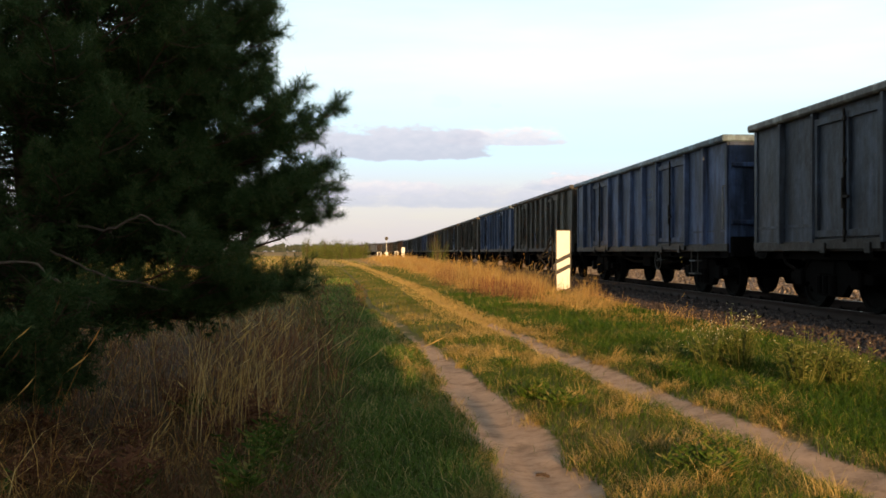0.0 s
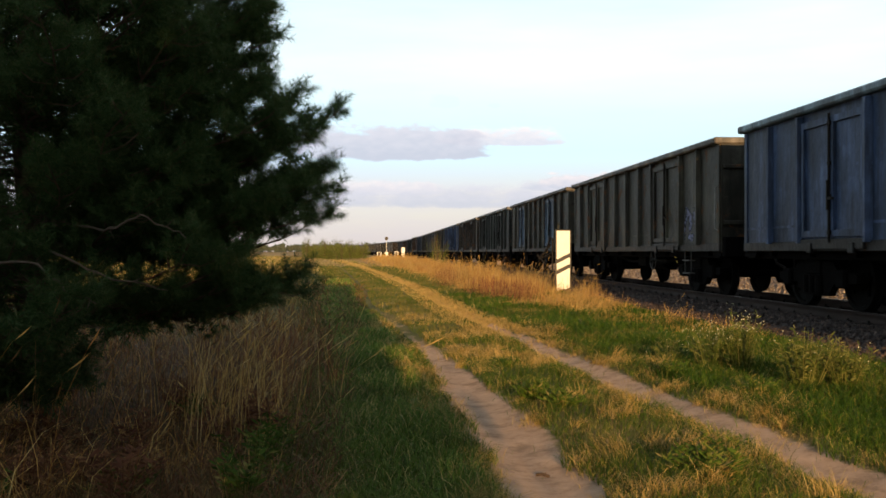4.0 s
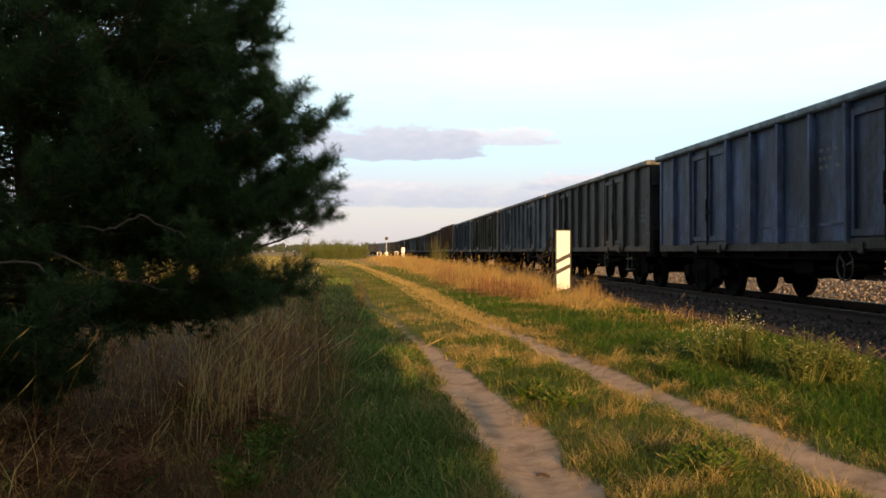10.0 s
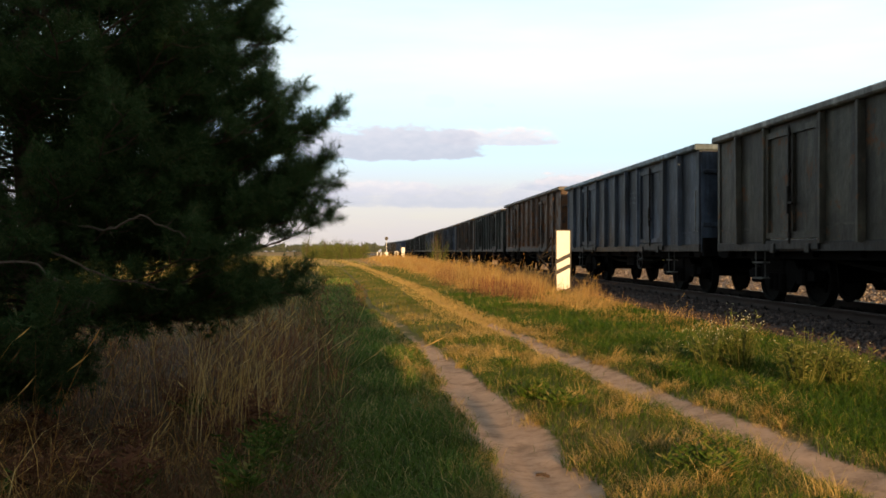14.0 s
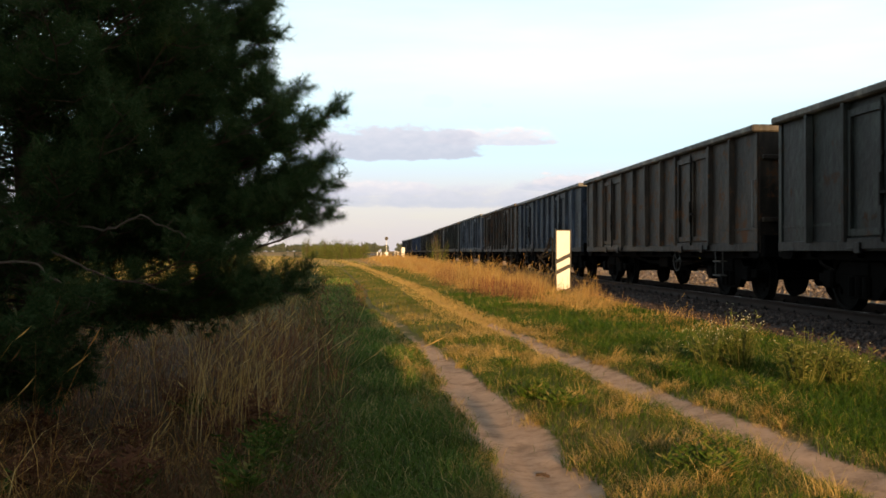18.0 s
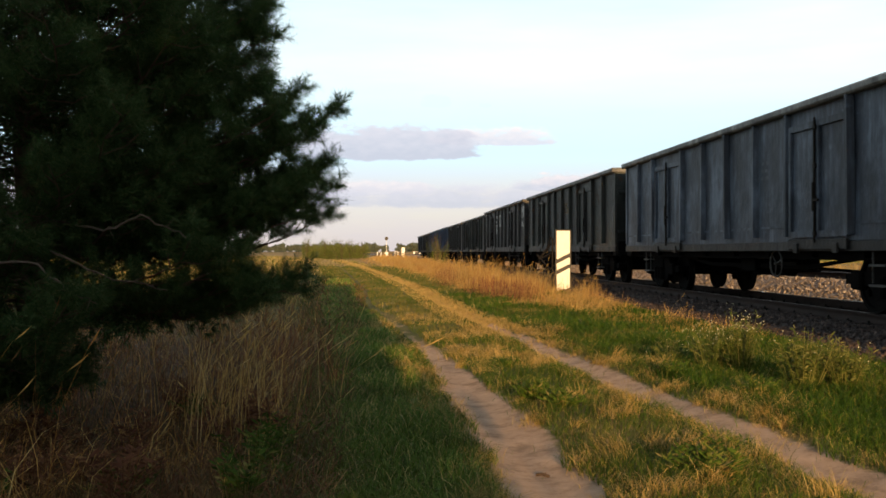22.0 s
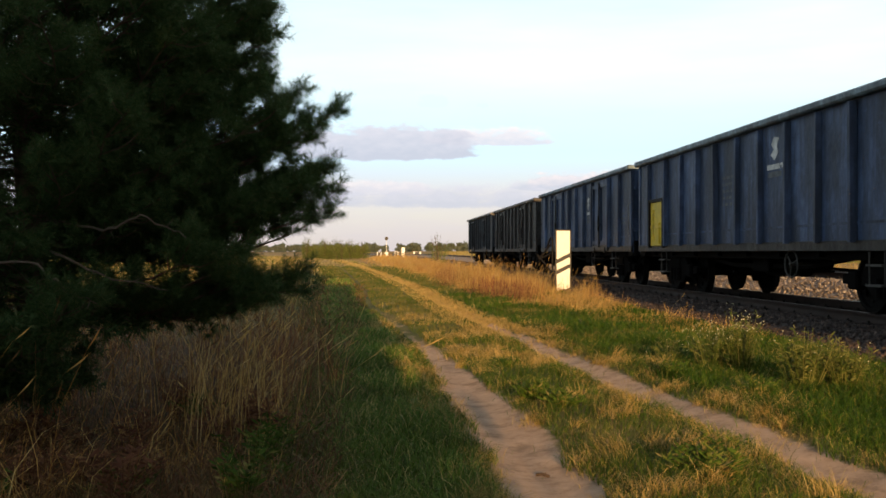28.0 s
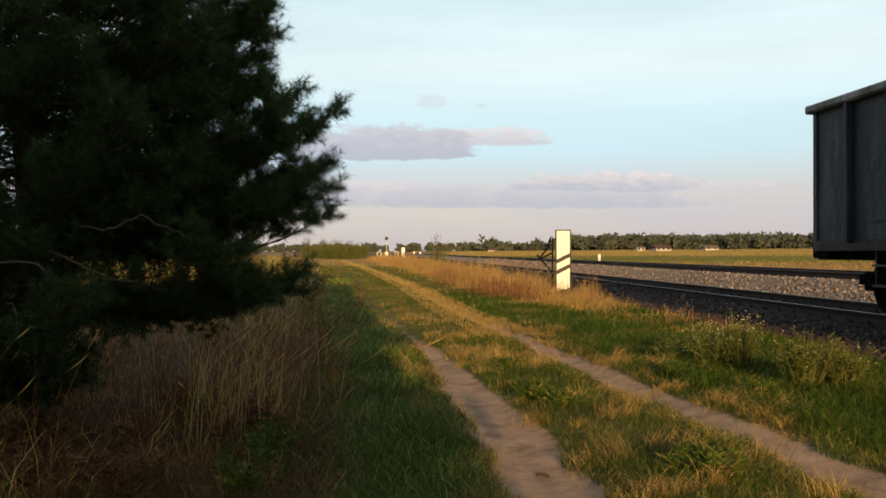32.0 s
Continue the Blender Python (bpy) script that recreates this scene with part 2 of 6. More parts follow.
# ---- mesh helpers ----
class Mesh:
    """Vertices and faces gathered, then made into one mesh."""

    def __init__(self):
        self.v, self.f = [], []

    def box(self, x0, x1, y0, y1, z0, z1, c=0.0):
        """A box; with c its long edges are chamfered along z-facing sides."""
        n = len(self.v)
        if c <= 0:
            for z in (z0, z1):
                self.v += [(x0, y0, z), (x1, y0, z), (x1, y1, z), (x0, y1, z)]
            self.f += [tuple(n + i for i in q) for q in ((3, 2, 1, 0), (4, 5, 6, 7), (0, 1, 5, 4), (1, 2, 6, 5), (2, 3, 7, 6), (3, 0, 4, 7))]
            return self
        rings = [(z0, c), (z0 + c, 0), (z1 - c, 0), (z1, c)]
        for z, k in rings:
            self.v += [(x0 + c, y0 + k, z), (x1 - c, y0 + k, z), (x1 - k, y0 + c, z), (x1 - k, y1 - c, z),
                       (x1 - c, y1 - k, z), (x0 + c, y1 - k, z), (x0 + k, y1 - c, z), (x0 + k, y0 + c, z)]
        for r in range(3):
            for i in range(8):
                j = (i + 1) % 8
                self.f.append((n + r * 8 + i, n + r * 8 + j, n + r * 8 + 8 + j, n + r * 8 + 8 + i))
        self.f.append(tuple(n + i for i in reversed(range(8))))
        self.f.append(tuple(n + 24 + i for i in range(8)))
        return self

    def tube(self, a, b, r0, r1=None, k=8):
        """A closed round bar from a to b."""
        r1 = r0 if r1 is None else r1
        a, b = Vector(a), Vector(b)
        d = (b - a).normalized()
        s = d.orthogonal().normalized()
        u = d.cross(s)
        n = len(self.v)
        for p, r in ((a, r0), (b, r1)):
            for i in range(k):
                t = 2 * math.pi * i / k
                self.v.append(tuple(p + s * (r * math.cos(t)) + u * (r * math.sin(t))))
        for i in range(k):
            j = (i + 1) % k
            self.f.append((n + i, n + j, n + k + j, n + k + i))
        self.f.append(tuple(n + i for i in reversed(range(k))))
        self.f.append(tuple(n + k + i for i in range(k)))
        return self

    def path(self, pts, r, k=6, closed=False):
        """One bent round bar through the points."""
        pts = [Vector(p) for p in pts]
        n0, m = len(self.v), len(pts)
        for i, p in enumerate(pts):
            a = pts[i - 1] if i or closed else p
            b = pts[(i + 1) % m] if i < m - 1 or closed else p
            d = (b - a).normalized()
            ref = Vector((0.31, 0.17, 0.94)) if abs(d.z) < 0.8 else Vector((0.94, 0.31, 0.17))
            s_ = (ref - d * ref.dot(d)).normalized()
            u = d.cross(s_)
            for j in range(k):
                t = 2 * math.pi * j / k
                self.v.append(tuple(p + s_ * (r * math.cos(t)) + u * (r * math.sin(t))))
        for i in range(m if closed else m - 1):
            q = (i + 1) % m
            for j in range(k):
                h = (j + 1) % k
                self.f.append((n0 + i * k + j, n0 + i * k + h, n0 + q * k + h, n0 + q * k + j))
        if not closed:
            self.f.append(tuple(n0 + j for j in reversed(range(k))))
            self.f.append(tuple(n0 + (m - 1) * k + j for j in range(k)))
        return self

    def lathe(self, prof, axis_y=True, k=24, at=(0, 0, 0)):
        """A turned shape round the x axis: rows of (along x, radius)."""
        n = len(self.v)
        for x, r in prof:
            for i in range(k):
                t = 2 * math.pi * i / k
                self.v.append((at[0] + x, at[1] + r * math.cos(t), at[2] + r * math.sin(t)))
        for q in range(len(prof) - 1):
            for i in range(k):
                j = (i + 1) % k
                self.f.append((n + q * k + i, n + q * k + j, n + q * k + k + j, n + q * k + k + i))
        self.f.append(tuple(n + i for i in reversed(range(k))))
        self.f.append(tuple(n + (len(prof) - 1) * k + i for i in range(k)))
        return self

    def plate(self, pts, axis, a, b):
        """A polygon (pairs) pushed out along an axis from a to b."""
        n, k = len(self.v), len(pts)
        for w in (a, b):
            for p, q in pts:
                self.v.append({"x": (w, p, q), "y": (p, w, q), "z": (p, q, w)}[axis])
        for i in range(k):
            j = (i + 1) % k
            self.f.append((n + i, n + j, n + k + j, n + k + i))
        self.f.append(tuple(n + i for i in reversed(range(k))))
        self.f.append(tuple(n + k + i for i in range(k)))
        return self

    def mesh(self, name, mat=None, smooth=False):
        me = bpy.data.meshes.new(name)
        me.from_pydata(self.v, [], self.f)
        bm = bmesh.new()
        bm.from_mesh(me)
        bmesh.ops.recalc_face_normals(bm, faces=bm.faces)
        bm.to_mesh(me)
        bm.free()
        if smooth:
            me.shade_smooth()
        if mat:
            me.materials.append(mat)
        return me


def part(name, me, parent, mat=None, label="", at=None):
    """One mesh object under a thing or a part; mat repaints this object alone."""
    ob = new(name, me)
    ob.parent = parent
    if at is not None:
        ob.matrix_basis = at
    if mat:
        ob.material_slots[0].link = "OBJECT"
        ob.material_slots[0].material = mat
    if label:
        ob["label"] = label
    return ob


def bulk(name, verts, faces, mat):
    """A mesh from numpy arrays of triangles (or quads)."""
    me = bpy.data.meshes.new(name)
    k = faces.shape[1]
    me.vertices.add(len(verts))
    me.vertices.foreach_set("co", verts.astype(np.float32).ravel())
    me.loops.add(faces.size)
    me.loops.foreach_set("vertex_index", faces.astype(np.int32).ravel())
    me.polygons.add(len(faces))
    me.polygons.foreach_set("loop_start", np.arange(0, faces.size, k, dtype=np.int32))
    me.update(calc_edges=True)
    me.materials.append(mat)
    return me


# ---- plan: the line of the railway ----
XC, ZR = 8.25, 0.328          # centre of the near track, top of its rails
BEND, RADIUS = 140.0, 1100.0  # the line turns left beyond this distance
X2, Z2 = 12.9, 0.72           # the second track lies higher


def line_at(s, off=0.0):
    """Place and heading (degrees) on the near track's line, s metres along it, off metres to its right."""
    if s <= BEND:
        return XC + off, s, 0.0
    a = (s - BEND) / RADIUS
    r = RADIUS + off
    return XC - RADIUS + r * math.cos(a), BEND + r * math.sin(a), math.degrees(a)


RUT_R = ((-40, 2.7), (4.8, 2.71), (7, 2.52), (9, 2.4), (11, 2.3), (14, 2.1), (20, 1.77), (31, 1.5), (49, 0.6), (77, -1.0), (118, -4.4), (300, -30))
RUT_L = ((-40, 0.95), (4.8, 0.97), (6.4, 0.95), (8, 0.88), (10.3, 0.82), (14, 0.6), (17.6, 0.33), (22.5, -0.1), (31, -0.3), (49, -1.2), (77, -2.8), (118, -6.4), (300, -32))


def rut(table, y):
    return np.interp(y, [p[0] for p in table], [p[1] for p in table])


def wobble(x, y, k=1.0, seed=0.0):
    """Cheap smooth noise for arrays, about -1 to 1."""
    return (np.sin(1.7 * k * x + 2.1 * np.sin(0.9 * k * y + seed) + seed) + np.sin(2.3 * k * y + 1.4 * np.sin(1.3 * k * x - seed)) +
            np.sin(3.9 * k * (x + y) * 0.7 + seed * 2) * 0.6) / 2.6


def ground_z(x, y):
    """Height of the meadow, its ruts, the railway's foot and the rising fields beyond."""
    x, y = np.asarray(x, float), np.asarray(y, float)
    near = np.clip(1 - y / 120, 0, 1)
    z = 0.03 * wobble(x, y, 0.9) * near + 0.005 * wobble(x, y, 4.0, 2.0) * near
    for tab, w in ((RUT_R, 0.24), (RUT_L, 0.26)):
        d = (x - rut(tab, y)) / w
        z = z - 0.07 * np.exp(-d * d)
    left = np.clip((-x - 1.0) / 6, 0, 1)
    z = z + 0.10 * left
    field = np.clip((x - 13.0) / 4.0, 0, 1)
    z = z + field * 0.35
    far = np.clip((y - 60) / 900, 0, 1.6)
    right = np.clip((x - 20) / 300, 0, 1.5)
    z = z + far * 1.0 + right * np.clip(y / 400, 0, 2.0) * 1.4
    return z


def make_ground():
    def axis(lo, hi, near_lo, near_hi, step, grow):
        out = list(np.arange(near_lo, near_hi + step / 2, step))
        v, s = near_hi, step
        while v < hi:
            s *= grow
            v += s
            out.append(v)
        v, s = near_lo, step
        while v > lo:
            s *= grow
            v -= s
            out.insert(0, v)
        return np.array(out)

    xs = axis(-3200, 3200, -3, 6.2, 0.11, 1.14)
    ys = axis(-900, 4200, 3.6, 14, 0.15, 1.07)
    gx, gy = np.meshgrid(xs, ys)
    gz = ground_z(gx, gy)
    nx, ny = len(xs), len(ys)
    verts = np.column_stack([gx.ravel(), gy.ravel(), gz.ravel()])
    i = np.arange(nx * ny).reshape(ny, nx)
    faces = np.column_stack([i[:-1, :-1].ravel(), i[:-1, 1:].ravel(), i[1:, 1:].ravel(), i[1:, :-1].ravel()])
    me = bulk("ground", verts, faces, M_GROUND)
    me.shade_smooth()
    x, y = gx.ravel(), gy.ravel()
    bare = np.zeros_like(x)
    for tab, ws, fade in ((RUT_R, (0.27, 0.27, 0.24), (1.0, 0.88, 0.40, 0.2)), (RUT_L, (0.34, 0.33, 0.15), (1.0, 0.5, 0.2, 0.25))):
        d = (x - rut(tab, y)) / np.interp(y, [4.5, 7, 14], ws)
        bare = np.maximum(bare, np.exp(-np.abs(d) ** 2.2) * np.interp(y, [9, 14, 24, 60], fade))
    dry = np.clip(0.25 + 0.3 * wobble(x, y, 0.5, 1.0), 0, 1)
    dry = np.where(x < -0.4, 0.75, dry)
    # farther on the lane stays green but for the golden strip along its second rut; past it all is dry
    strip = np.exp(-((x - rut(RUT_R, y) + 0.1) / 0.42) ** 2)
    lane = np.clip(0.22 + 0.7 * strip + 0.22 * wobble(x, y, 0.5, 3), 0, 1)
    away = np.clip(np.maximum((y - 55) / 40, np.maximum((rut(RUT_L, y) - 1.9 - x) / 1.5, 0)), 0, 1)
    far_dry = np.clip(0.85 + 0.2 * wobble(x, y, 0.2, 3), 0, 1)
    dry = np.where(y > 15, lane * (1 - away) + far_dry * away, dry)
    litter = np.clip((-0.55 - x) / 0.6, 0, 1) * np.clip((17 - y) / 5, 0, 1) * np.clip((y + 30) / 10, 0, 1)
    # the field beyond the railway: a green strip by the line, ripe stubble past it
    f = x > 14.5
    dist = np.hypot(x, y)
    dry = np.where(f, np.clip(np.interp(dist, [40, 70, 110, 170, 400], [0.8, 0.5, 0.25, 0.7, 0.85]) + 0.12 * wobble(x, y, 0.06, 1), 0, 1), dry)
    for key, val in (("bare", bare), ("dry", dry), ("litter", litter)):
        at = me.attributes.new(key, "FLOAT", "POINT")
        at.data.foreach_set("value", val.astype(np.float32))
    ob = new("ground", me)
    tagged(ob, "sandy meadow ground with two worn wheel ruts, green and dry grass", "ground", kind="structure")


make_ground()


# ---- railway ----
def sweep(profile, s_values, off=0.0, dz=0.0):
    """Rings of a cross-section (x right of the centre, z) carried along the line."""
    v, f = [], []
    k = len(profile)
    for s in s_values:
        for px, pz in profile:
            x, y, a = line_at(s, off + px)
            v.append((x, y, pz + dz))
    for r in range(len(s_values) - 1):
        for i in range(k - 1):
            f.append((r * k + i, r * k + i + 1, r * k + k + i + 1, r * k + k + i))
    return np.array(v), np.array(f)


S_LINE = np.concatenate([np.arange(-400, 0, 40.0), np.arange(0, 60, 1.0), np.arange(60, 140, 5.0), np.arange(140, 760, 12.0)])


def make_ballast():
    near = [(-2.75, -0.12), (-2.5, 0.0), (-1.65, 0.145), (-1.3, 0.165), (-0.95, 0.15), (0.0, 0.14), (0.95, 0.15), (1.3, 0.165)]
    bank = [(1.3, 0.165), (1.75, 0.16), (2.5, 0.36), (3.05, 0.52), (3.3, 0.55), (4.65, 0.54), (6.0, 0.55), (6.4, 0.52), (7.9, 0.05)]
    for name, prof, mat, label in (("ballast_bed", near, M_SHADE_BALLAST, "ballast bed under the near track, its brown darkened for shade"),
                                   ("ballast_bank", bank, M_BALLAST, "bank of tan crushed stone under the second track")):
        v, f = sweep(prof, S_LINE)
        v[:, 2] += 0.012 * wobble(v[:, 0], v[:, 1], 3.0)
        tagged(new(name, bulk(name, v, f, mat)), label, "ballast", kind="structure")


make_ballast()

RAIL_PROF = [(-0.075, 0.0), (-0.075, 0.012), (-0.012, 0.03), (-0.009, 0.125), (-0.036, 0.14), (-0.036, 0.163), (-0.03, 0.168)]
RAIL_PROF = RAIL_PROF + [(-x, z) for x, z in reversed(RAIL_PROF)]


def make_track(name, off, ztop, label):
    root = tagged(new(name), label, "railway track", kind="structure")
    for side in (-0.753, 0.753):
        v, f = sweep(RAIL_PROF, S_LINE, off + side, ztop - 0.172)
        part("rail", bulk("rail", v, f, M_RAIL), root, label="rusty steel rail")
        v, f = sweep([(-0.026, 0.1685), (-0.024, 0.172), (0.024, 0.172), (0.026, 0.1685)], S_LINE, off + side, ztop - 0.172)
        part("running_surface", bulk("running_surface", v, f, M_RAIL_TOP), root, label="polished rail head")
    sl = Mesh().plate([(-1.3, 0.0), (1.3, 0.0), (1.3, 0.17), (0.95, 0.20), (0.5, 0.20), (0.3, 0.17), (-0.3, 0.17), (-0.5, 0.20), (-0.95, 0.20), (-1.3, 0.17)],
                      "y", -0.13, 0.13).mesh("sleeper", M_SLEEPER)
    clip = Mesh().box(-0.15, -0.085, -0.06, 0.06, 0, 0.035).box(0.085, 0.15, -0.06, 0.06, 0, 0.035).tube((-0.12, 0, 0.02), (-0.12, 0, 0.07), 0.018, k=6)
    clip.tube((0.12, 0, 0.02), (0.12, 0, 0.07), 0.018, k=6)
    clip = clip.mesh("rail_fastening", M_IRON)
    for k in range(100):
        s = 7.0 + k * 0.6
        x, y, a = line_at(s, off)
        t = part("sleeper", sl, root, at=pose(x, y, ztop - 0.172 - 0.205, 0, 0, a))
        if k < 45:
            for side in (-0.753, 0.753):
                part("rail_fastening", clip, t, at=pose(side, 0, 0.2))
    return root


make_track("near_track", 0.0, ZR, "railway track of rusty rails on concrete sleepers in ballast")
make_track("far_track", X2 - XC, Z2, "second raised railway track with rusty rails beside the first")


# ---- the goods train ----
G = (0.0, 14.21, 13.73, 13.93, 14.17, 13.93, 14.04, 14.0, 14.0, 13.74, 13.61, 13.71, 13.98, 14.88, 14.04, 13.8, 13.75, 13.53, 15.28, 15.33, 15.43,
     13.7, 13.8, 13.62, 13.64, 14.16, 14.13)
RUN = (-16.39, -6.2, 4.1, 14.51, 25.04, 35.67, 46.42, 57.25, 68.18, 79.17, 90.23, 101.35, 112.51, 123.71, 134.94, 146.22, 157.57, 169.01, 180.56,
       192.2, 203.93, 215.73, 227.6, 239.53, 251.55, 263.67, 275.89, 288.24, 300.7, 313.3, 326.03, 338.91, 351.94)


def run_at(t):
    """Metres that the train has gone by t seconds (smooth through the seconds)."""
    i = min(int(t), 31)
    f = t - i
    p = [RUN[max(0, i - 1)] if i else 2 * RUN[0] - RUN[1], RUN[i], RUN[i + 1], RUN[i + 2] if i < 31 else 2 * RUN[32] - RUN[31]]
    return p[1] + 0.5 * f * (p[2] - p[0] + f * (2 * p[0] - 5 * p[1] + 4 * p[2] - p[3] + f * (3 * (p[1] - p[2]) + p[3] - p[0])))


HALF, TOP, SILL = 1.345, 3.2, 0.96    # body half-width, height of the rim and of the side wall's foot over the rail
WHEEL_R = 0.46
_cache = {}


def once(key, make):
    if key not in _cache:
        _cache[key] = make()
    return _cache[key]


def trapezoid_rib(z0, z1, w=0.115, d=0.105):
    """An upright pressed-steel rib, its foot at x = 0, standing proud along +x."""
    m = Mesh()
    m.plate([(0, -w / 2), (d * 0.75, -w * 0.36), (d, -w * 0.28), (d, w * 0.28), (d * 0.75, w * 0.36), (0, w / 2)], "z", z0, z1 - 0.03)
    return m


def mesh_side_wall(lb):
    m = Mesh()
    m.box(-0.02, 0.02, -lb / 2, lb / 2, SILL + 0.05, TOP - 0.06 + (0.11 if lb > 13.5 else 0))
    return m.mesh("side_wall", M_UNDER)


def mesh_sill(lb):
    m = Mesh().box(-0.05, 0.05, -lb / 2 - 0.01, lb / 2 + 0.01, SILL - 0.03, SILL + 0.13, 0.012)
    return m.mesh("sill", M_UNDER)


def mesh_rim(lb):
    m = Mesh().box(-0.05, 0.155, -lb / 2 - 0.04, lb / 2 + 0.04, TOP - 0.125, TOP, 0.028)
    return m.mesh("top_rim", M_UNDER)


def mesh_end_rim():
    return Mesh().box(-1.50, 1.50, -0.05, 0.06, TOP - 0.13, TOP + 0.004, 0.025).mesh("end_rim", M_UNDER)


def mesh_end_wall():
    m = Mesh().box(-HALF, HALF, -0.025, 0.025, SILL - 0.05, TOP - 0.1)
    return m.mesh("end_wall", M_UNDER)


def mesh_end_beam():
    return Mesh().box(-HALF + 0.03, HALF - 0.03, 0.02, 0.085, -0.045, 0.045, 0.015).mesh("end_beam", M_UNDER)


def mesh_leaf(w):
    """One door leaf: pressed panel in a raised frame, with hinge straps."""
    z0, z1, h = SILL + 0.19, TOP - 0.24, w / 2
    m = Mesh().box(0.02, 0.035, -h + 0.01, h - 0.01, z0, z1)
    b = 0.075
    m.box(0.02, 0.085, -h, -h + b, z0, z1).box(0.02, 0.085, h - b, h, z0, z1)
    m.box(0.021, 0.082, -h + b, h - b, z0, z0 + 0.1).box(0.021, 0.082, -h + b, h - b, z1 - 0.1, z1)
    return m.mesh("door_leaf", M_UNDER)


def mesh_latch():
    m = Mesh().tube((0.105, 0, SILL + 0.1), (0.105, 0, TOP - 0.2), 0.018, k=6)
    for z in (SILL + 0.25, 1.75, 2.25, TOP - 0.35):
        m.box(0.03, 0.12, -0.04, 0.04, z - 0.035, z + 0.035, 0.008)
    m.box(0.11, 0.145, -0.02, 0.02, 1.55, 2.0, 0.006).box(0.105, 0.145, -0.02, 0.16, 1.70, 1.74, 0.006)
    return m.mesh("door_latch", M_IRON)


def mesh_flap():
    """Drop flap under a door with its bottom stop."""
    return Mesh().box(0.03, 0.075, -0.93, 0.93, SILL + 0.0, SILL + 0.16, 0.01).box(0.05, 0.10, -0.7, -0.55, SILL - 0.06, SILL + 0.1, 0.01).box(
        0.05, 0.10, 0.55, 0.7, SILL - 0.06, SILL + 0.1, 0.01).mesh("drop_flap", M_UNDER)


def mesh_frame(lb):
    h = lb / 2
    m = Mesh().box(-0.35, 0.35, -h, h, 0.78, 1.02, 0.02)
    for y in np.linspace(-h + 0.9, h - 0.9, 9):
        m.box(-1.3, 1.3, y - 0.06, y + 0.06, 0.84, SILL + 0.02)
    for s in (-1, 1):
        m.box(s * 1.15 - 0.05, s * 1.15 + 0.05, -h + 0.1, h - 0.1, 0.80, SILL + 0.02)
        m.plate([(s * (h - 3.2), 0.80), (s * (h - 5.0), 0.62), (-s * 0.6, 0.62), (-s * 0.6, 0.70), (s * (h - 4.9), 0.70), (s * (h - 3.1), 0.86)], "x", -0.9, -0.84)
    m.box(-HALF, HALF, -h, h, 1.0, 1.05)
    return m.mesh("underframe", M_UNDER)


def mesh_headstock():
    m = Mesh().box(-1.33, 1.33, -0.02, 0.14, 0.82, 1.22, 0.02)
    m.box(-0.16, 0.16, 0.10, 0.28, 0.92, 1.12, 0.02)
    return m.mesh("headstock", M_UNDER)


def mesh_buffer():
    m = Mesh()
    k, prof = 16, [(0.10, 0.13), (0.18, 0.13), (0.19, 0.10), (0.46, 0.095), (0.47, 0.06), (0.56, 0.06), (0.565, 0.225), (0.60, 0.235), (0.62, 0.20)]
    n = len(m.v)
    for y, r in prof:
        for i in range(k):
            t = 2 * math.pi * i / k
            m.v.append((r * math.cos(t), y, r * math.sin(t)))
    for q in range(len(prof) - 1):
        for i in range(k):
            j = (i + 1) % k
            m.f.append((q * k + i, q * k + j, q * k + k + j, q * k + k + i))
    m.f.append(tuple(range(k)))
    m.f.append(tuple((len(prof) - 1) * k + i for i in range(k)))
    return m.mesh("buffer", M_UNDER)


def mesh_coupler():
    m = Mesh().path([(0, 0.2, 1.02), (0, 0.42, 1.0), (0, 0.5, 1.06), (0, 0.45, 1.12)], 0.035, 8)
    m.path([(-0.07, 0.40, 1.0), (-0.07, 0.45, 0.75), (0.07, 0.45, 0.75), (0.07, 0.40, 1.0)], 0.022, 6)
    return m.mesh("screw_coupling", M_IRON)


def mesh_hose():
    return Mesh().path([(0.35, 0.1, 0.95), (0.36, 0.35, 0.7), (0.3, 0.6, 0.6)], 0.03, 6).mesh("brake_hose", M_IRON)


def mesh_bogie_frame():
    m = Mesh()
    for s in (-1, 1):
        x0, x1 = sorted((s * 0.95, s * 1.07))
        m.plate([(-1.28, 0.44), (-1.28, 0.58), (-0.72, 0.62), (-0.55, 0.78), (0.55, 0.78), (0.72, 0.62), (1.28, 0.58), (1.28, 0.44), (0.62, 0.42), (0.42, 0.22),
                 (-0.42, 0.22), (-0.62, 0.42)], "x", x0, x1)
        for y in (-0.9, 0.9):
            m.box(min(s * 0.98, s * 1.14), max(s * 0.98, s * 1.14), y - 0.14, y + 0.14, 0.36, 0.64, 0.03)
        for y in (-0.2, 0.0, 0.2):
            m.tube((s * 1.09, y, 0.26), (s * 1.09, y, 0.55), 0.075, 0.075, 10)
    m.box(-1.1, 1.1, -0.25, 0.25, 0.55, 0.80, 0.03)
    m.tube((0, 0, 0.75), (0, 0, 0.86), 0.25, 0.25, 14)
    for y in (-1.25, 1.25):
        m.box(-1.0, 1.0, y - 0.04, y + 0.04, 0.46, 0.56)
        for s in (-1, 1):
            m.box(s * 0.75 - 0.06, s * 0.75 + 0.06, y + (0.10 if y < 0 else -0.16), y + (0.16 if y < 0 else -0.10), 0.25, 0.6)
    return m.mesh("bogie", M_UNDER)


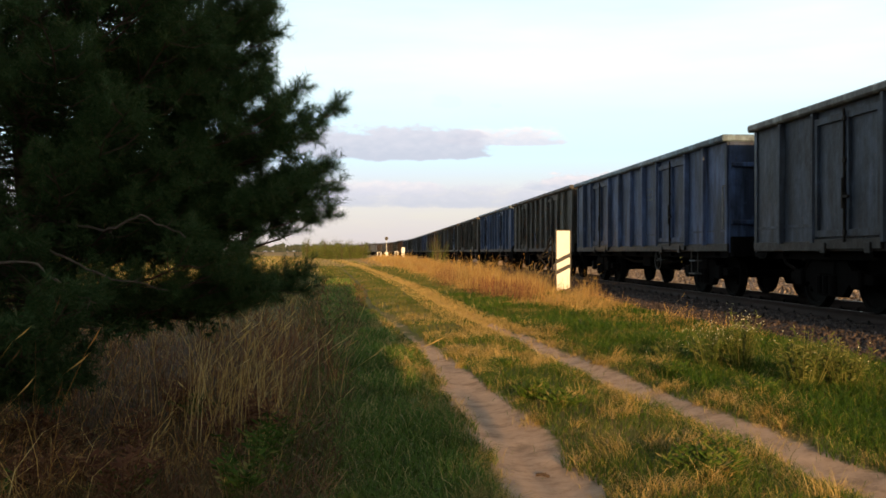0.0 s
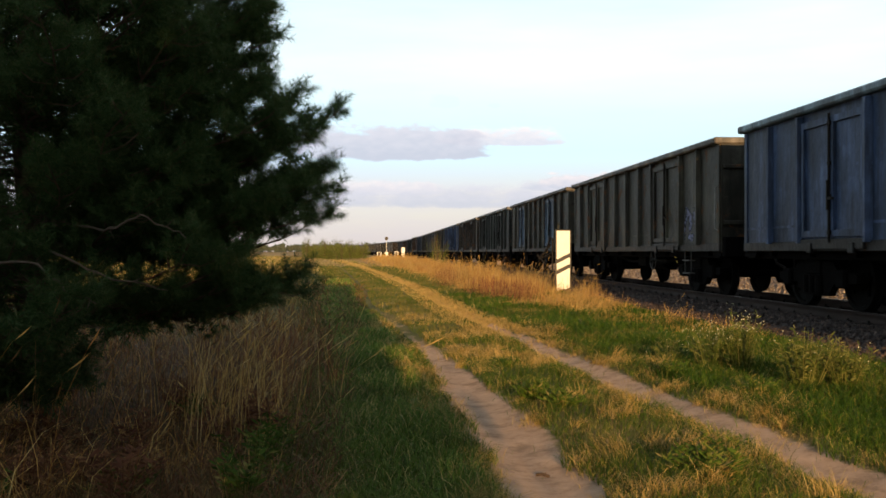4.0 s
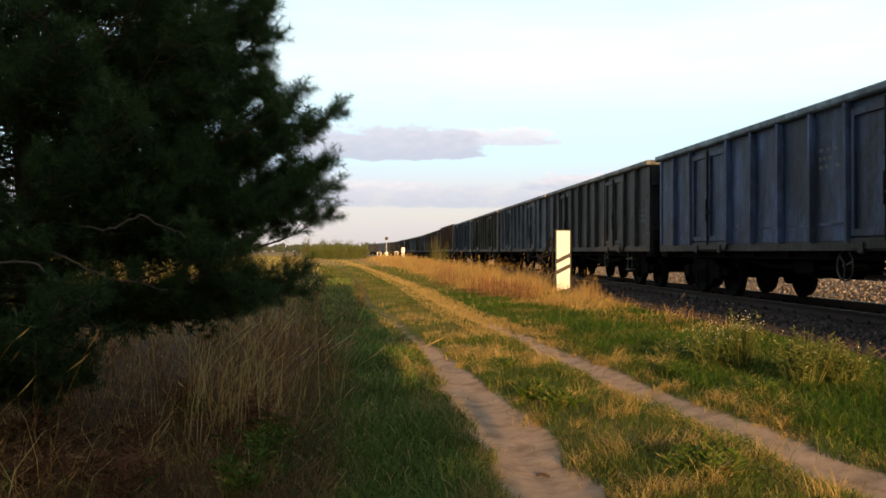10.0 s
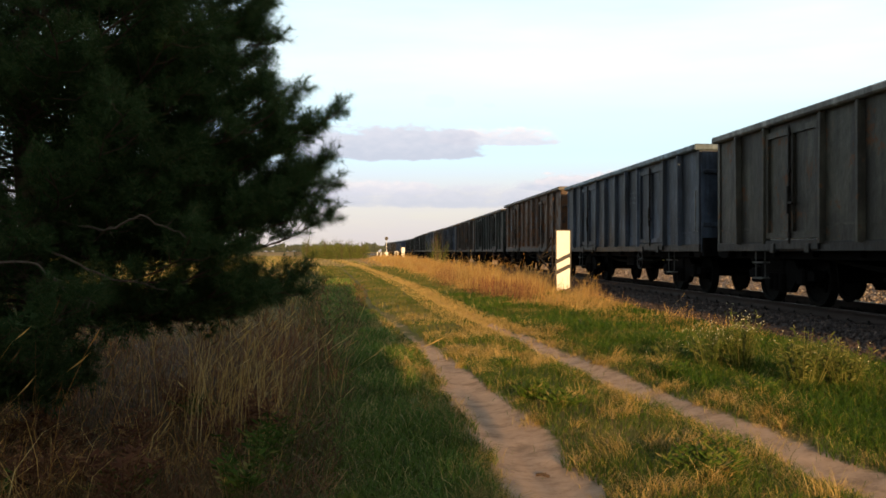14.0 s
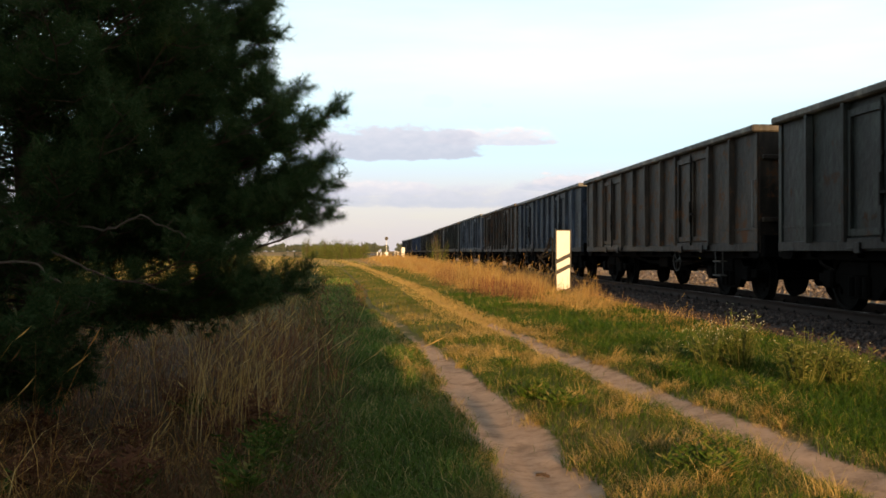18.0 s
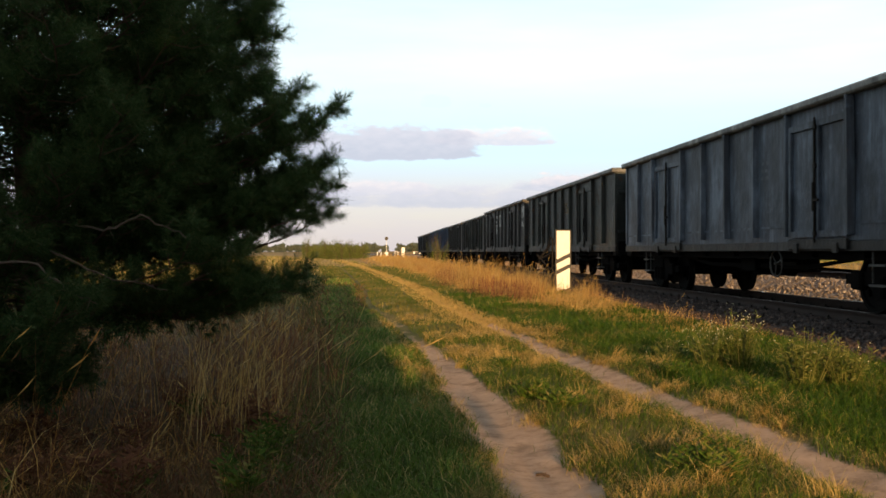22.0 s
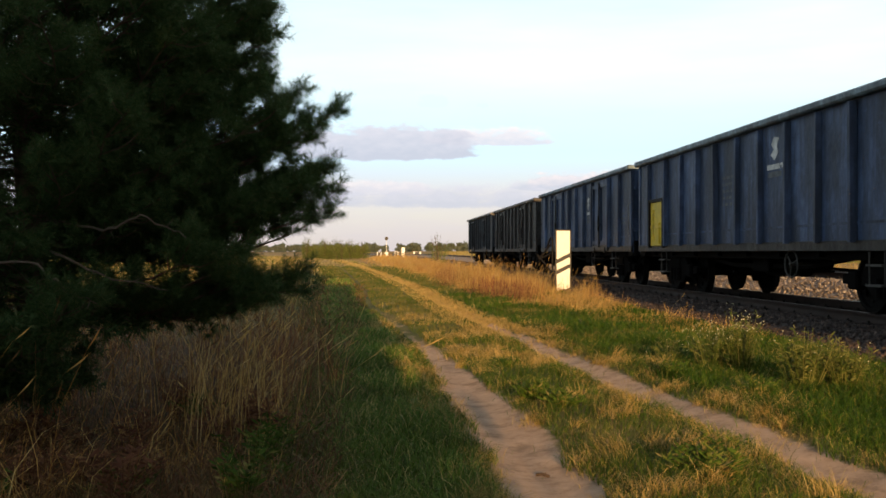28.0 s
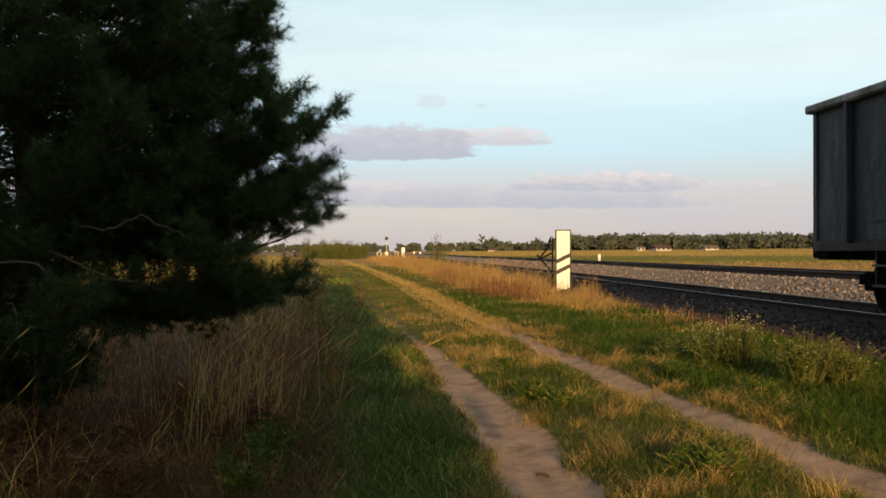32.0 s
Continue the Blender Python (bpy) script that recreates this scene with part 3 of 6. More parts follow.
def mesh_wheelset():
    """Axle with two dished wheels, centred on the axle."""
    m = Mesh().lathe([(-1.02, 0.065), (-0.82, 0.075), (0.82, 0.075), (1.02, 0.065)], k=10)
    for s in (-1, 1):
        prof = [(-0.07, 0.49), (-0.045, 0.49), (-0.035, WHEEL_R + 0.004), (0.065, WHEEL_R - 0.006), (0.065, 0.39), (0.03, 0.37), (0.0, 0.15), (0.09, 0.13), (0.09, 0.08)]
        back = [(-0.09, 0.08), (-0.09, 0.13), (-0.04, 0.16), (-0.03, 0.37), (-0.07, 0.39)]
        m.lathe([(s * (0.755 + x), r) for x, r in back + prof], k=20)
        for i in range(2):     # marks on the disc
            t = i * math.pi + 0.4
            m.tube((s * 0.78, 0.26 * math.cos(t), 0.26 * math.sin(t)), (s * 0.806, 0.26 * math.cos(t), 0.26 * math.sin(t)), 0.04, 0.04, 6)
    return m.mesh("wheelset", M_TYRE)


def mesh_handwheel():
    pts = [(0.0, 0.23 * math.cos(a), 0.23 * math.sin(a)) for a in np.linspace(0, 2 * math.pi, 17)[:-1]]
    return Mesh().path(pts, 0.016, 6, True).mesh("brake_wheel", M_WORN)


def mesh_spokes():
    """Shaft, hub and three spokes of a brake wheel."""
    m = Mesh().tube((-0.35, 0, 0), (0.03, 0, 0), 0.025, k=8)
    for a in (0.3, 0.3 + 2.09, 0.3 + 4.19):
        m.tube((0, 0, 0), (0, 0.23 * math.cos(a), 0.23 * math.sin(a)), 0.012, k=5)
    return m.mesh("spoke_frame", M_WORN)


def mesh_step():
    m = Mesh().path([(0, -0.19, 0.0), (0, -0.19, -0.5), (0, 0.19, -0.5), (0, 0.19, 0.0)], 0.016, 6)
    m.box(-0.09, 0.06, -0.2, 0.2, -0.52, -0.49).box(-0.09, 0.06, -0.2, 0.2, -0.24, -0.21)
    return m.mesh("step", M_WORN)


def mesh_grab():
    return Mesh().path([(0, 0, 0), (0.07, 0, 0.03), (0.07, 0, 0.85), (0, 0, 0.88)], 0.016, 6).mesh("grab_handle", M_GRAB)


def mesh_gear():
    """Air reservoir, brake cylinder and pull rods between the bogies."""
    m = Mesh().tube((-0.55, -0.9, 0.66), (-0.55, 0.5, 0.66), 0.19, 0.19, 14)
    m.tube((0.4, 0.2, 0.7), (0.4, 0.8, 0.7), 0.16, 0.16, 12)
    m.path([(0.1, -3.4, 0.55), (0.2, -0.2, 0.62), (0.2, 3.4, 0.55)], 0.025, 6)
    m.box(-1.05, 1.05, 1.1, 1.16, 0.5, 0.55).box(-1.0, -0.9, -0.35, 0.35, 0.55, 0.8, 0.02)
    return m.mesh("brake_gear", M_UNDER)


def mesh_box(name, y0, y1, z0, z1, d=0.004):
    return Mesh().box(0.0, d, y0, y1, z0, z1).mesh(name, M_BOARD)


SIDE_L, SIDE_R = pose(-HALF, 0, 0, 0, 0, 180), pose(HALF, 0, 0)


DENT = random.Random(14)


def build_wagon(name, lb, paint, trim, label, doors=True, door_paint=None, steps=(0,), tall=0.0):
    """An open bogie wagon; its origin is on the rail under its middle, y along the train."""
    w = tagged(new(name), label, "goods wagon", "wagons of the goods train")
    q = lb / 4
    lift = 0.11 if lb > 13.5 else 0.0      # the longer kind stands a little taller
    up, crest = pose(0, 0, lift), pose(0, 0, lift + tall)
    for side in (SIDE_L, SIDE_R):
        part("side_wall", once(("wall", lb), lambda: mesh_side_wall(lb)), w, paint, at=side)
        part("sill", once(("sill", lb), lambda: mesh_sill(lb)), w, P_SILL, at=side)
        part("top_rim", once(("rim", lb), lambda: mesh_rim(lb)), w, trim, "grey steel top rim", at=side @ crest)
        inner = [0.0, 1.12, -1.12] if lb < 13.5 else [0.0, 1.3, -1.3]
        outer = q + 1.0 + (q - 1.0) / 2
        ys = inner + [s * v for s in (-1, 1) for v in (q - 1.0, q + 1.0, outer)]
        if not doors:
            ys = [-lb / 2 + 0.93, lb / 2 - 0.72] + [-lb / 2 + 2.2 + 1.04 * k for k in range(10)]
        rib = once("rib", lambda: trapezoid_rib(SILL + 0.10, TOP - 0.09).mesh("rib", M_UNDER))
        post = once("corner", lambda: Mesh().box(0, 0.035, -0.06, 0.06, SILL + 0.05, TOP - 0.1, 0.01).mesh("corner_post", M_UNDER))
        for y in (-lb / 2 + 0.06, lb / 2 - 0.06):
            part("corner_post", post, w, paint, at=side @ pose(0.012, y, lift))
        for y in ys:
            part("rib", rib, w, paint, at=side @ pose(0.018, y, lift) @ pose(0, 0, 2.0) @ pose(0, 0, -2.0, DENT.uniform(-0.7, 0.7), DENT.uniform(-0.4, 0.4), DENT.uniform(-4, 4)))
        part("wall_seam", once(("seam", lb), lambda: Mesh().box(0.018, 0.034, -lb / 2 + 0.12, lb / 2 - 0.12, SILL + 0.36, SILL + 0.40).mesh("wall_seam", M_UNDER)), w, paint, at=side)
        if doors:
            for c in (-q, q):
                for s in (-1, 1):
                    part("door_leaf", once("leaf", lambda: mesh_leaf(0.9)), w, door_paint or paint, at=side @ pose(0.0, c + s * 0.465, 0))
                part("door_latch", once("latch", mesh_latch), w, None, "iron locking bar", at=side @ pose(0, c, 0))
                part("drop_flap", once("flap", mesh_flap), w, P_SILL, at=side @ pose(0.02, c, 0))
        bw = part("brake_wheel", once("handwheel", mesh_handwheel), w, at=side @ pose(-0.05, 1.9, 0.72))
        part("spoke_frame", once("spokes", mesh_spokes), bw)
        for k in steps:
            part("step", once("step", mesh_step), w, at=side @ pose(0.0, (lb / 2 - 1.9) * (1, -1)[k], SILL))
        part("grab_handle", once("grab", mesh_grab), w, None, "pale painted grab rail", at=side @ pose(0.03, lb / 2 - 0.07, 1.35))
    for a in (0, 180):
        e = pose(0, 0, 0, 0, 0, a) @ pose(0, lb / 2, 0)
        part("end_wall", once("end", mesh_end_wall), w, paint, at=e @ up)
        part("end_rim", once("end_rim", mesh_end_rim), w, trim, at=e @ crest)
        for z in (1.5, 2.62):
            part("end_beam", once("end_beam", mesh_end_beam), w, paint, at=e @ pose(0, 0, z))
        for x in (-0.55, 0.55):
            part("end_post", once("end_post", lambda: Mesh().box(-0.07, 0.07, 0.02, 0.13, SILL - 0.1, TOP - 0.12, 0.02).mesh("end_post", M_UNDER)), w, paint, at=e @ pose(x, 0, 0))
        part("headstock", once("headstock", mesh_headstock), w, at=e)
        for x in (-0.875, 0.875):
            part("buffer", once("buffer", mesh_buffer), w, at=e @ pose(x, 0, 1.05))
        part("screw_coupling", once("coupler", mesh_coupler), w, at=e)
        part("brake_hose", once("hose", mesh_hose), w, at=e)
        for x in (-HALF + 0.0, HALF - 0.05):
            part("corner_bracket", once("bracket", lambda: Mesh().plate([(-0.5, SILL + 0.04), (0.0, SILL + 0.04), (0.0, SILL - 0.07), (-0.04, SILL - 0.13), (-0.11, SILL - 0.16), (-0.30, SILL - 0.16),
                                                                            (-0.39, SILL - 0.13), (-0.44, SILL - 0.07)], "x", 0.0, 0.05).mesh("corner_bracket", M_UNDER)), w, at=e @ pose(x, 0, 0))
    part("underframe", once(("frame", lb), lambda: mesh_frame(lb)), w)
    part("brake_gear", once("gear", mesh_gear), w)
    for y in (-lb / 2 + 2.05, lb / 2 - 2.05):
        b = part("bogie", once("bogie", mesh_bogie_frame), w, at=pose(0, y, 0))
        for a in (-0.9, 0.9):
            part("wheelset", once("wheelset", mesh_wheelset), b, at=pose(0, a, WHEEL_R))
    return w


def patch(w, name, mat, y0, y1, z0, z1, label=""):
    """A painted area on the near side wall."""
    me = Mesh().box(0.021, 0.024, y0, y1, z0, z1).mesh(name, mat)
    return part(name, me, w, None, label, at=pose(-HALF, 0, 0, 0, 0, 180) @ pose(0, 0, 0))


P_BLUE = wagon_paint("faded_blue_paint", (0.030, 0.049, 0.100), (0.016, 0.021, 0.037), 0.80)
P_BLUE2 = wagon_paint("clean_blue_paint", (0.031, 0.053, 0.106), (0.020, 0.031, 0.056), 0.84)
P_SLATE = wagon_paint("slate_blue_paint", (0.029, 0.039, 0.057), (0.016, 0.018, 0.023), 0.68)
P_OLIVE = wagon_paint("dull_olive_paint", (0.033, 0.030, 0.020), (0.015, 0.012, 0.009), 0.57)
P_GREEN = wagon_paint("dark_green_paint", (0.017, 0.021, 0.0175), (0.011, 0.010, 0.009), 0.58, (0.052, 0.028, 0.016))
P_BROWN = wagon_paint("sooty_brown_paint", (0.038, 0.026, 0.017), (0.016, 0.012, 0.009), 0.55)
P_ASH = wagon_paint("ash_blue_paint", (0.052, 0.060, 0.071), (0.026, 0.028, 0.033), 0.7)
P_DARK = wagon_paint("blackened_grey_paint", (0.021, 0.020, 0.019), (0.011, 0.0095, 0.0095), 0.60, (0.048, 0.027, 0.017))
P_NIGHT = wagon_paint("blue_black_paint", (0.020, 0.026, 0.034), (0.012, 0.013, 0.016), 0.72)
# sills and drop flaps: near black, darker than the walls
P_SILL = wagon_paint("near_black_sill_paint", (0.010, 0.0085, 0.0075), (0.006, 0.0055, 0.005), 0.66)
P_STEEL = wagon_paint("weathered_steel_grey_paint", (0.060, 0.075, 0.098), (0.027, 0.032, 0.042), 0.68)
P_RUST = wagon_paint("rust_brown_paint", (0.066, 0.036, 0.020), (0.026, 0.015, 0.01), 0.5, (0.095, 0.042, 0.018))
P_PALE = wagon_paint("pale_blue_paint", (0.088, 0.125, 0.177), (0.042, 0.052, 0.073), 0.7)
T_BLUE = wagon_paint("blue_rim_paint", (0.125, 0.170, 0.200), (0.075, 0.095, 0.110), 0.75)
T_GREY = wagon_paint("grey_rim_paint", (0.155, 0.150, 0.138), (0.085, 0.080, 0.072), 0.72)
T_DARK = wagon_paint("brown_rim_paint", (0.105, 0.090, 0.072), (0.050, 0.043, 0.036), 0.66)
M_LILAC = spray("lilac_spray_paint", (0.12, 0.125, 0.20), 0.52)
M_PALEB = spray("pale_blue_spray_paint", (0.22, 0.34, 0.44), 0.52)
M_WHITE = spray("white_spray_paint", (0.6, 0.6, 0.58), 0.40)
M_CHALK = plain("chalky_marking", (0.10, 0.11, 0.12), 0.8, 0, 0.35, 9)
M_YELLOW = plain("yellow_paint", (0.62, 0.45, 0.03), 0.55, 0, 0.2, 4)
M_OCHRE = spray("ochre_stain", (0.30, 0.17, 0.05), 0.52)

NORMAL, MIDDLE, LONG = 12.94, 13.75, 14.25
TRAIN_LOOK = (
    (P_SLATE, T_GREY, "slate blue"), (P_BLUE, T_BLUE, "faded blue"), (P_OLIVE, T_DARK, "grimy olive brown"), (P_BLUE2, T_BLUE, "bright blue"),
    (P_OLIVE, T_DARK, "olive brown, spray-painted"), (P_OLIVE, T_DARK, "olive, pale blue doored"), (P_GREEN, T_GREY, "dark green"), (P_BROWN, T_DARK, "sooty brown"),
    (P_BLUE, T_BLUE, "faded blue"), (P_DARK, T_GREY, "blackened grey"), (P_ASH, T_GREY, "ash blue-grey"), (P_OLIVE, T_GREY, "olive grey, pale-patched"),
    (P_SLATE, T_BLUE, "slate blue"), (P_RUST, T_DARK, "rust brown"), (P_GREEN, T_DARK, "dark green"), (P_BROWN, T_DARK, "grimy brown"),
    (P_SLATE, T_GREY, "dark slate grey"), (P_BROWN, T_DARK, "rusty brown, scrawled"), (P_STEEL, T_GREY, "weathered steel grey"), (P_GREEN, T_GREY, "dark grey-green"),
    (P_DARK, T_DARK, "blackened, white-scrawled"), (P_GREEN, T_GREY, "dark grey-green"), (P_DARK, T_GREY, "blackened grey"), (P_BLUE2, T_BLUE, "blue ribbed doorless"),
    (P_BLUE2, T_BLUE, "clean blue"), (P_DARK, T_DARK, "blackened grey"), (P_NIGHT, T_GREY, "dark slate, lilac-sprayed"))


def make_train():
    rng = random.Random(5)
    cars, g = [], 0.0
    for n, (paint, trim, words) in enumerate(TRAIN_LOOK):
        lb = LONG if n in (18, 19, 20) else MIDDLE if n == 13 else NORMAL
        g += G[n]
        w = build_wagon("open_wagon", lb, paint, trim, words + " steel open wagon rolling on four axles", doors=n != 23,
                        door_paint=P_PALE if n == 5 else None, steps=(0, 1) if rng.random() < 0.5 else (0,), tall=0.035 if n in (2, 3, 17, 23, 24) else 0.0)
        cars.append((w, g, lb))
    # spray paint, stains, stencilled blocks; y counts towards the camera here
    def near_bars(w, y, z, rows, mat=M_CHALK):
        for r in range(rows):
            a = y
            while a < y + 0.5:
                ln = 0.05 + 0.12 * rng.random()
                patch(w, "stencil_mark", mat, a, a + ln, z - r * 0.13, z - r * 0.13 + 0.055, "faded pale stencilled mark")
                a += ln + 0.03 + 0.08 * rng.random()
    for n, (w, g, lb) in enumerate(cars):
        if n in (1, 3, 8, 18, 24, 12, 2, 10, 13):
            near_bars(w, 1.25, 2.45, 3)
        if n in (0, 6, 9, 14, 16, 24):
            near_bars(w, lb / 2 - 1.0, 1.95, 3)
    for n, y, w_, z0, z1, mat in ((4, 2.4, 0.8, 1.15, 2.2, M_LILAC), (4, 4.4, 0.7, 1.15, 1.9, M_LILAC), (11, 2.35, 1.75, 1.12, 1.26, M_WHITE), (11, -4.1, 1.7, 1.12, 1.24, M_WHITE), (11, 0.2, 0.75, 1.15, 1.6, M_PALEB),
                                 (13, -5.2, 0.7, 2.0, 2.5, M_PALEB), (14, 4.5, 0.7, 1.2, 1.75, M_LILAC), (17, 1.3, 0.8, 1.7, 2.3, M_OCHRE), (17, -0.9, 0.7, 1.5, 2.2, M_OCHRE), (26, 1.35, 0.75, 1.3, 2.1, M_LILAC),
                                 (26, 4.4, 0.8, 1.3, 2.2, M_LILAC), (26, 5.5, 0.5, 1.3, 1.9, M_LILAC), (2, 4.4, 0.6, 2.3, 2.6, M_OCHRE), (19, 0.2, 0.6, 2.3, 2.65, M_OCHRE),
                                 (19, 4.5, 0.5, 2.3, 2.6, M_OCHRE), (2, -0.9, 0.6, 1.2, 1.7, M_LILAC), (5, 4.4, 0.6, 1.5, 2.0, M_OCHRE)):
        patch(cars[n][0], "paint_patch", mat, y, y + w_, z0, z1, "rough spray-painted patch")
    # white scrawl on one wagon: strokes only, in two bays and at the near end
    w = cars[20][0]
    for y0, y1, z0, z1 in ((-2.72, -2.56, 2.25, 2.92), (-2.56, -2.1, 2.79, 2.92), (-2.56, -2.2, 2.52, 2.63), (-2.45, -2.3, 1.92, 2.42), (-2.3, -2.0, 2.3, 2.42),
                           (-2.1, -2.0, 2.14, 2.3), (-2.3, -2.0, 2.08, 2.18), (-2.12, -1.98, 1.92, 2.1), (-1.3, -1.14, 2.3, 2.92), (-1.14, -0.82, 2.79, 2.92),
                           (-1.14, -0.88, 2.56, 2.66), (-1.14, -0.82, 2.3, 2.42), (-0.7, -0.54, 2.3, 2.66), (-0.7, -0.54, 2.78, 2.92),
                           (6.2, 6.35, 2.5, 3.0), (6.35, 6.5, 2.75, 2.9), (6.5, 6.62, 2.5, 3.0), (6.66, 6.8, 2.55, 3.02), (6.8, 6.98, 2.9, 3.02), (6.2, 6.5, 2.1, 2.35), (6.55, 6.75, 2.0, 2.2)):
        patch(w, "scrawl_stroke", M_WHITE, y0, y1, z0, z1, "white scrawled paint stroke")
    near = pose(-HALF, 0, 0, 0, 0, 180)
    hatch = part("yellow_hatch", Mesh().box(0.0, 0.07, -5.42, -4.40, 1.06, 2.16, 0.02).mesh("yellow_hatch", M_YELLOW), cars[23][0], None, "yellow painted hatch", at=near)
    part("hatch_frame", Mesh().box(0.0, 0.12, -5.47, -5.38, 1.02, 2.2, 0.01).box(0.0, 0.12, -4.42, -4.34, 1.02, 2.2, 0.01).box(0.0, 0.11, -5.38, -4.42, 2.12, 2.2, 0.01).mesh("hatch_frame", M_IRON), hatch)
    part("hatch_bar", Mesh().box(0.06, 0.1, -5.34, -4.44, 1.5, 1.56, 0.01).box(0.06, 0.11, -4.72, -4.64, 1.12, 1.62, 0.01).tube((0.1, -5.1, 1.2), (0.1, -5.1, 1.95), 0.016, k=6).mesh("hatch_bar", M_YELLOW), hatch)
    # plain white badge with bars under it on the two cleaner blue wagons
    near_bars(cars[23][0], -0.88, 2.34, 5)
    for n, y, z in ((24, 1.55, 2.46), (23, 1.45, 2.70)):
        w = cars[n][0]
        badge = Mesh().plate([(y - 0.17, z - 0.1), (y - 0.02, z - 0.2), (y + 0.13, z - 0.07), (y + 0.06, z + 0.03), (y + 0.16, z + 0.17), (y - 0.04, z + 0.2), (y - 0.14, z + 0.08), (y - 0.05, z - 0.02)], "x", 0.021, 0.024)
        part("badge", badge.mesh("badge", M_WHITE), w, None, "plain white painted badge", at=pose(-HALF, 0, 0, 0, 0, 180))
        for k, ln in enumerate((0.62, 0.5) if n == 23 else (0.34, 0.26, 0.3)):
            patch(w, "stencil_mark", M_WHITE if k == 0 else M_CHALK, y - ln / 2, y + ln / 2, z - 0.36 - 0.13 * k, z - 0.27 - 0.13 * k, "faded pale stencilled mark")
    return cars


CARS = make_train()


def motions():
    for w, g, lb in CARS:
        rows = []
        for t in range(33):
            s = g - RUN[t] - 0.52 - lb / 2
            x, y, a = line_at(s)
            rows.append((float(t), pose(x, y, ZR, 0, 0, a)))
        walk(w, rows)
    turn = [(k / 15, math.degrees((run_at(k / 15) - RUN[0]) / WHEEL_R)) for k in range(481)]
    for w, g, lb in CARS:
        for b in w.children:
            if b.name.startswith("bogie"):
                for ws in b.children:
                    y = ws.matrix_basis.translation.y
                    walk(ws, [(t, pose(0, y, WHEEL_R, a)) for t, a in turn])
    for ob, x, y, z in CLOUDS:          # the clouds drift to the left
        walk(ob, [(0.0, pose(x, y, z)), (32.0, pose(x - 52.0, y, z))])
    rng = random.Random(4)
    for b, zz, az, ln in PINE_BRANCHES:  # the outer branches of the pine nod in the wind
        a = (az + 180) % 360 - 180
        if abs(a) > 75 or ln < 1.2:
            continue
        ph, am = rng.uniform(0, 6.28), rng.uniform(0.5, 1.0)
        rows = []
        for k in range(81):
            t = 0.4 * k
            g = am * (0.6 + 0.4 * math.sin(0.5 * t + 1)) * (math.sin(2.9 * t + ph) + 0.5 * math.sin(4.7 * t + 2 * ph))
            rows.append((t, pose(0, 0, zz, 0, 0, az) @ pose(0, 0, 0, 0.3 * g, -0.8 * g, 0.4 * g)))
        walk(b, rows)


# ---- line-side things ----
def distance_board(x, y, h, wdt, stripes, label):
    """White oblong board with slanting black stripes on two iron legs, braced behind."""
    z = float(ground_z(x, y)) - 0.03
    b = tagged(new("distance_board"), label, "railway board", "distance boards")
    b.matrix_basis = pose(x, y, z, 0, 0, 0)
    part("board", Mesh().box(-wdt / 2, wdt / 2, -0.012, 0.012, 0.04, h, 0.006).mesh("board", M_BOARD), b)
    for s in (-1, 1):
        part("edge_strip", Mesh().box(s * wdt / 2 - 0.02, s * wdt / 2 + 0.02, -0.02, 0.02, 0.02, h + 0.012).mesh("edge_strip", M_BLACK), b)
    part("edge_strip", Mesh().box(-wdt / 2 + 0.02, wdt / 2 - 0.02, -0.02, 0.02, h - 0.02, h + 0.014).mesh("edge_strip", M_BLACK), b)
    for zc in stripes:
        k = h / 1.9
        d, th = 0.105 * k, 0.065 * k
        part("stripe", Mesh().plate([(-wdt / 2 + 0.012, zc - d - th), (wdt / 2 - 0.012, zc + d - th), (wdt / 2 - 0.012, zc + d + th), (-wdt / 2 + 0.012, zc - d + th)],
                                    "y", -0.019, -0.012).mesh("stripe", M_BLACK), b, label="slanting black stripe")
    for s in (-1, 1):
        part("leg", Mesh().box(s * wdt * 0.3 - 0.025, s * wdt * 0.3 + 0.025, 0.014, 0.05, -0.3, h - 0.1).mesh("leg", M_IRON), b)
    return b


BOARD_Y = 28.2
bd = distance_board(5.98, BOARD_Y, 1.95, 0.46, (1.06, 0.72), "white board with two slanting black stripes in dry grass")
br = Mesh()
for a, c in (((-0.30, 0.5, 1.72), (-0.34, 0.9, 1.42)), ((-0.30, 0.5, 1.5), (-0.62, 0.9, 1.02)), ((-0.66, 0.9, 1.16), (-0.32, 0.5, 0.70)),
             ((-0.60, 0.9, 1.02), (-0.28, 0.5, 1.22)), ((-0.28, 0.3, 1.7), (-0.28, 0.3, 0.0))):
    br.tube(a, c, 0.028, 0.028, 6)
part("brace", br.mesh("brace", M_IRON), bd, label="black iron lattice brace")
distance_board(4.35, 131.0, 1.86, 0.5, (0.98, 0.66), "distant white board with black stripes")


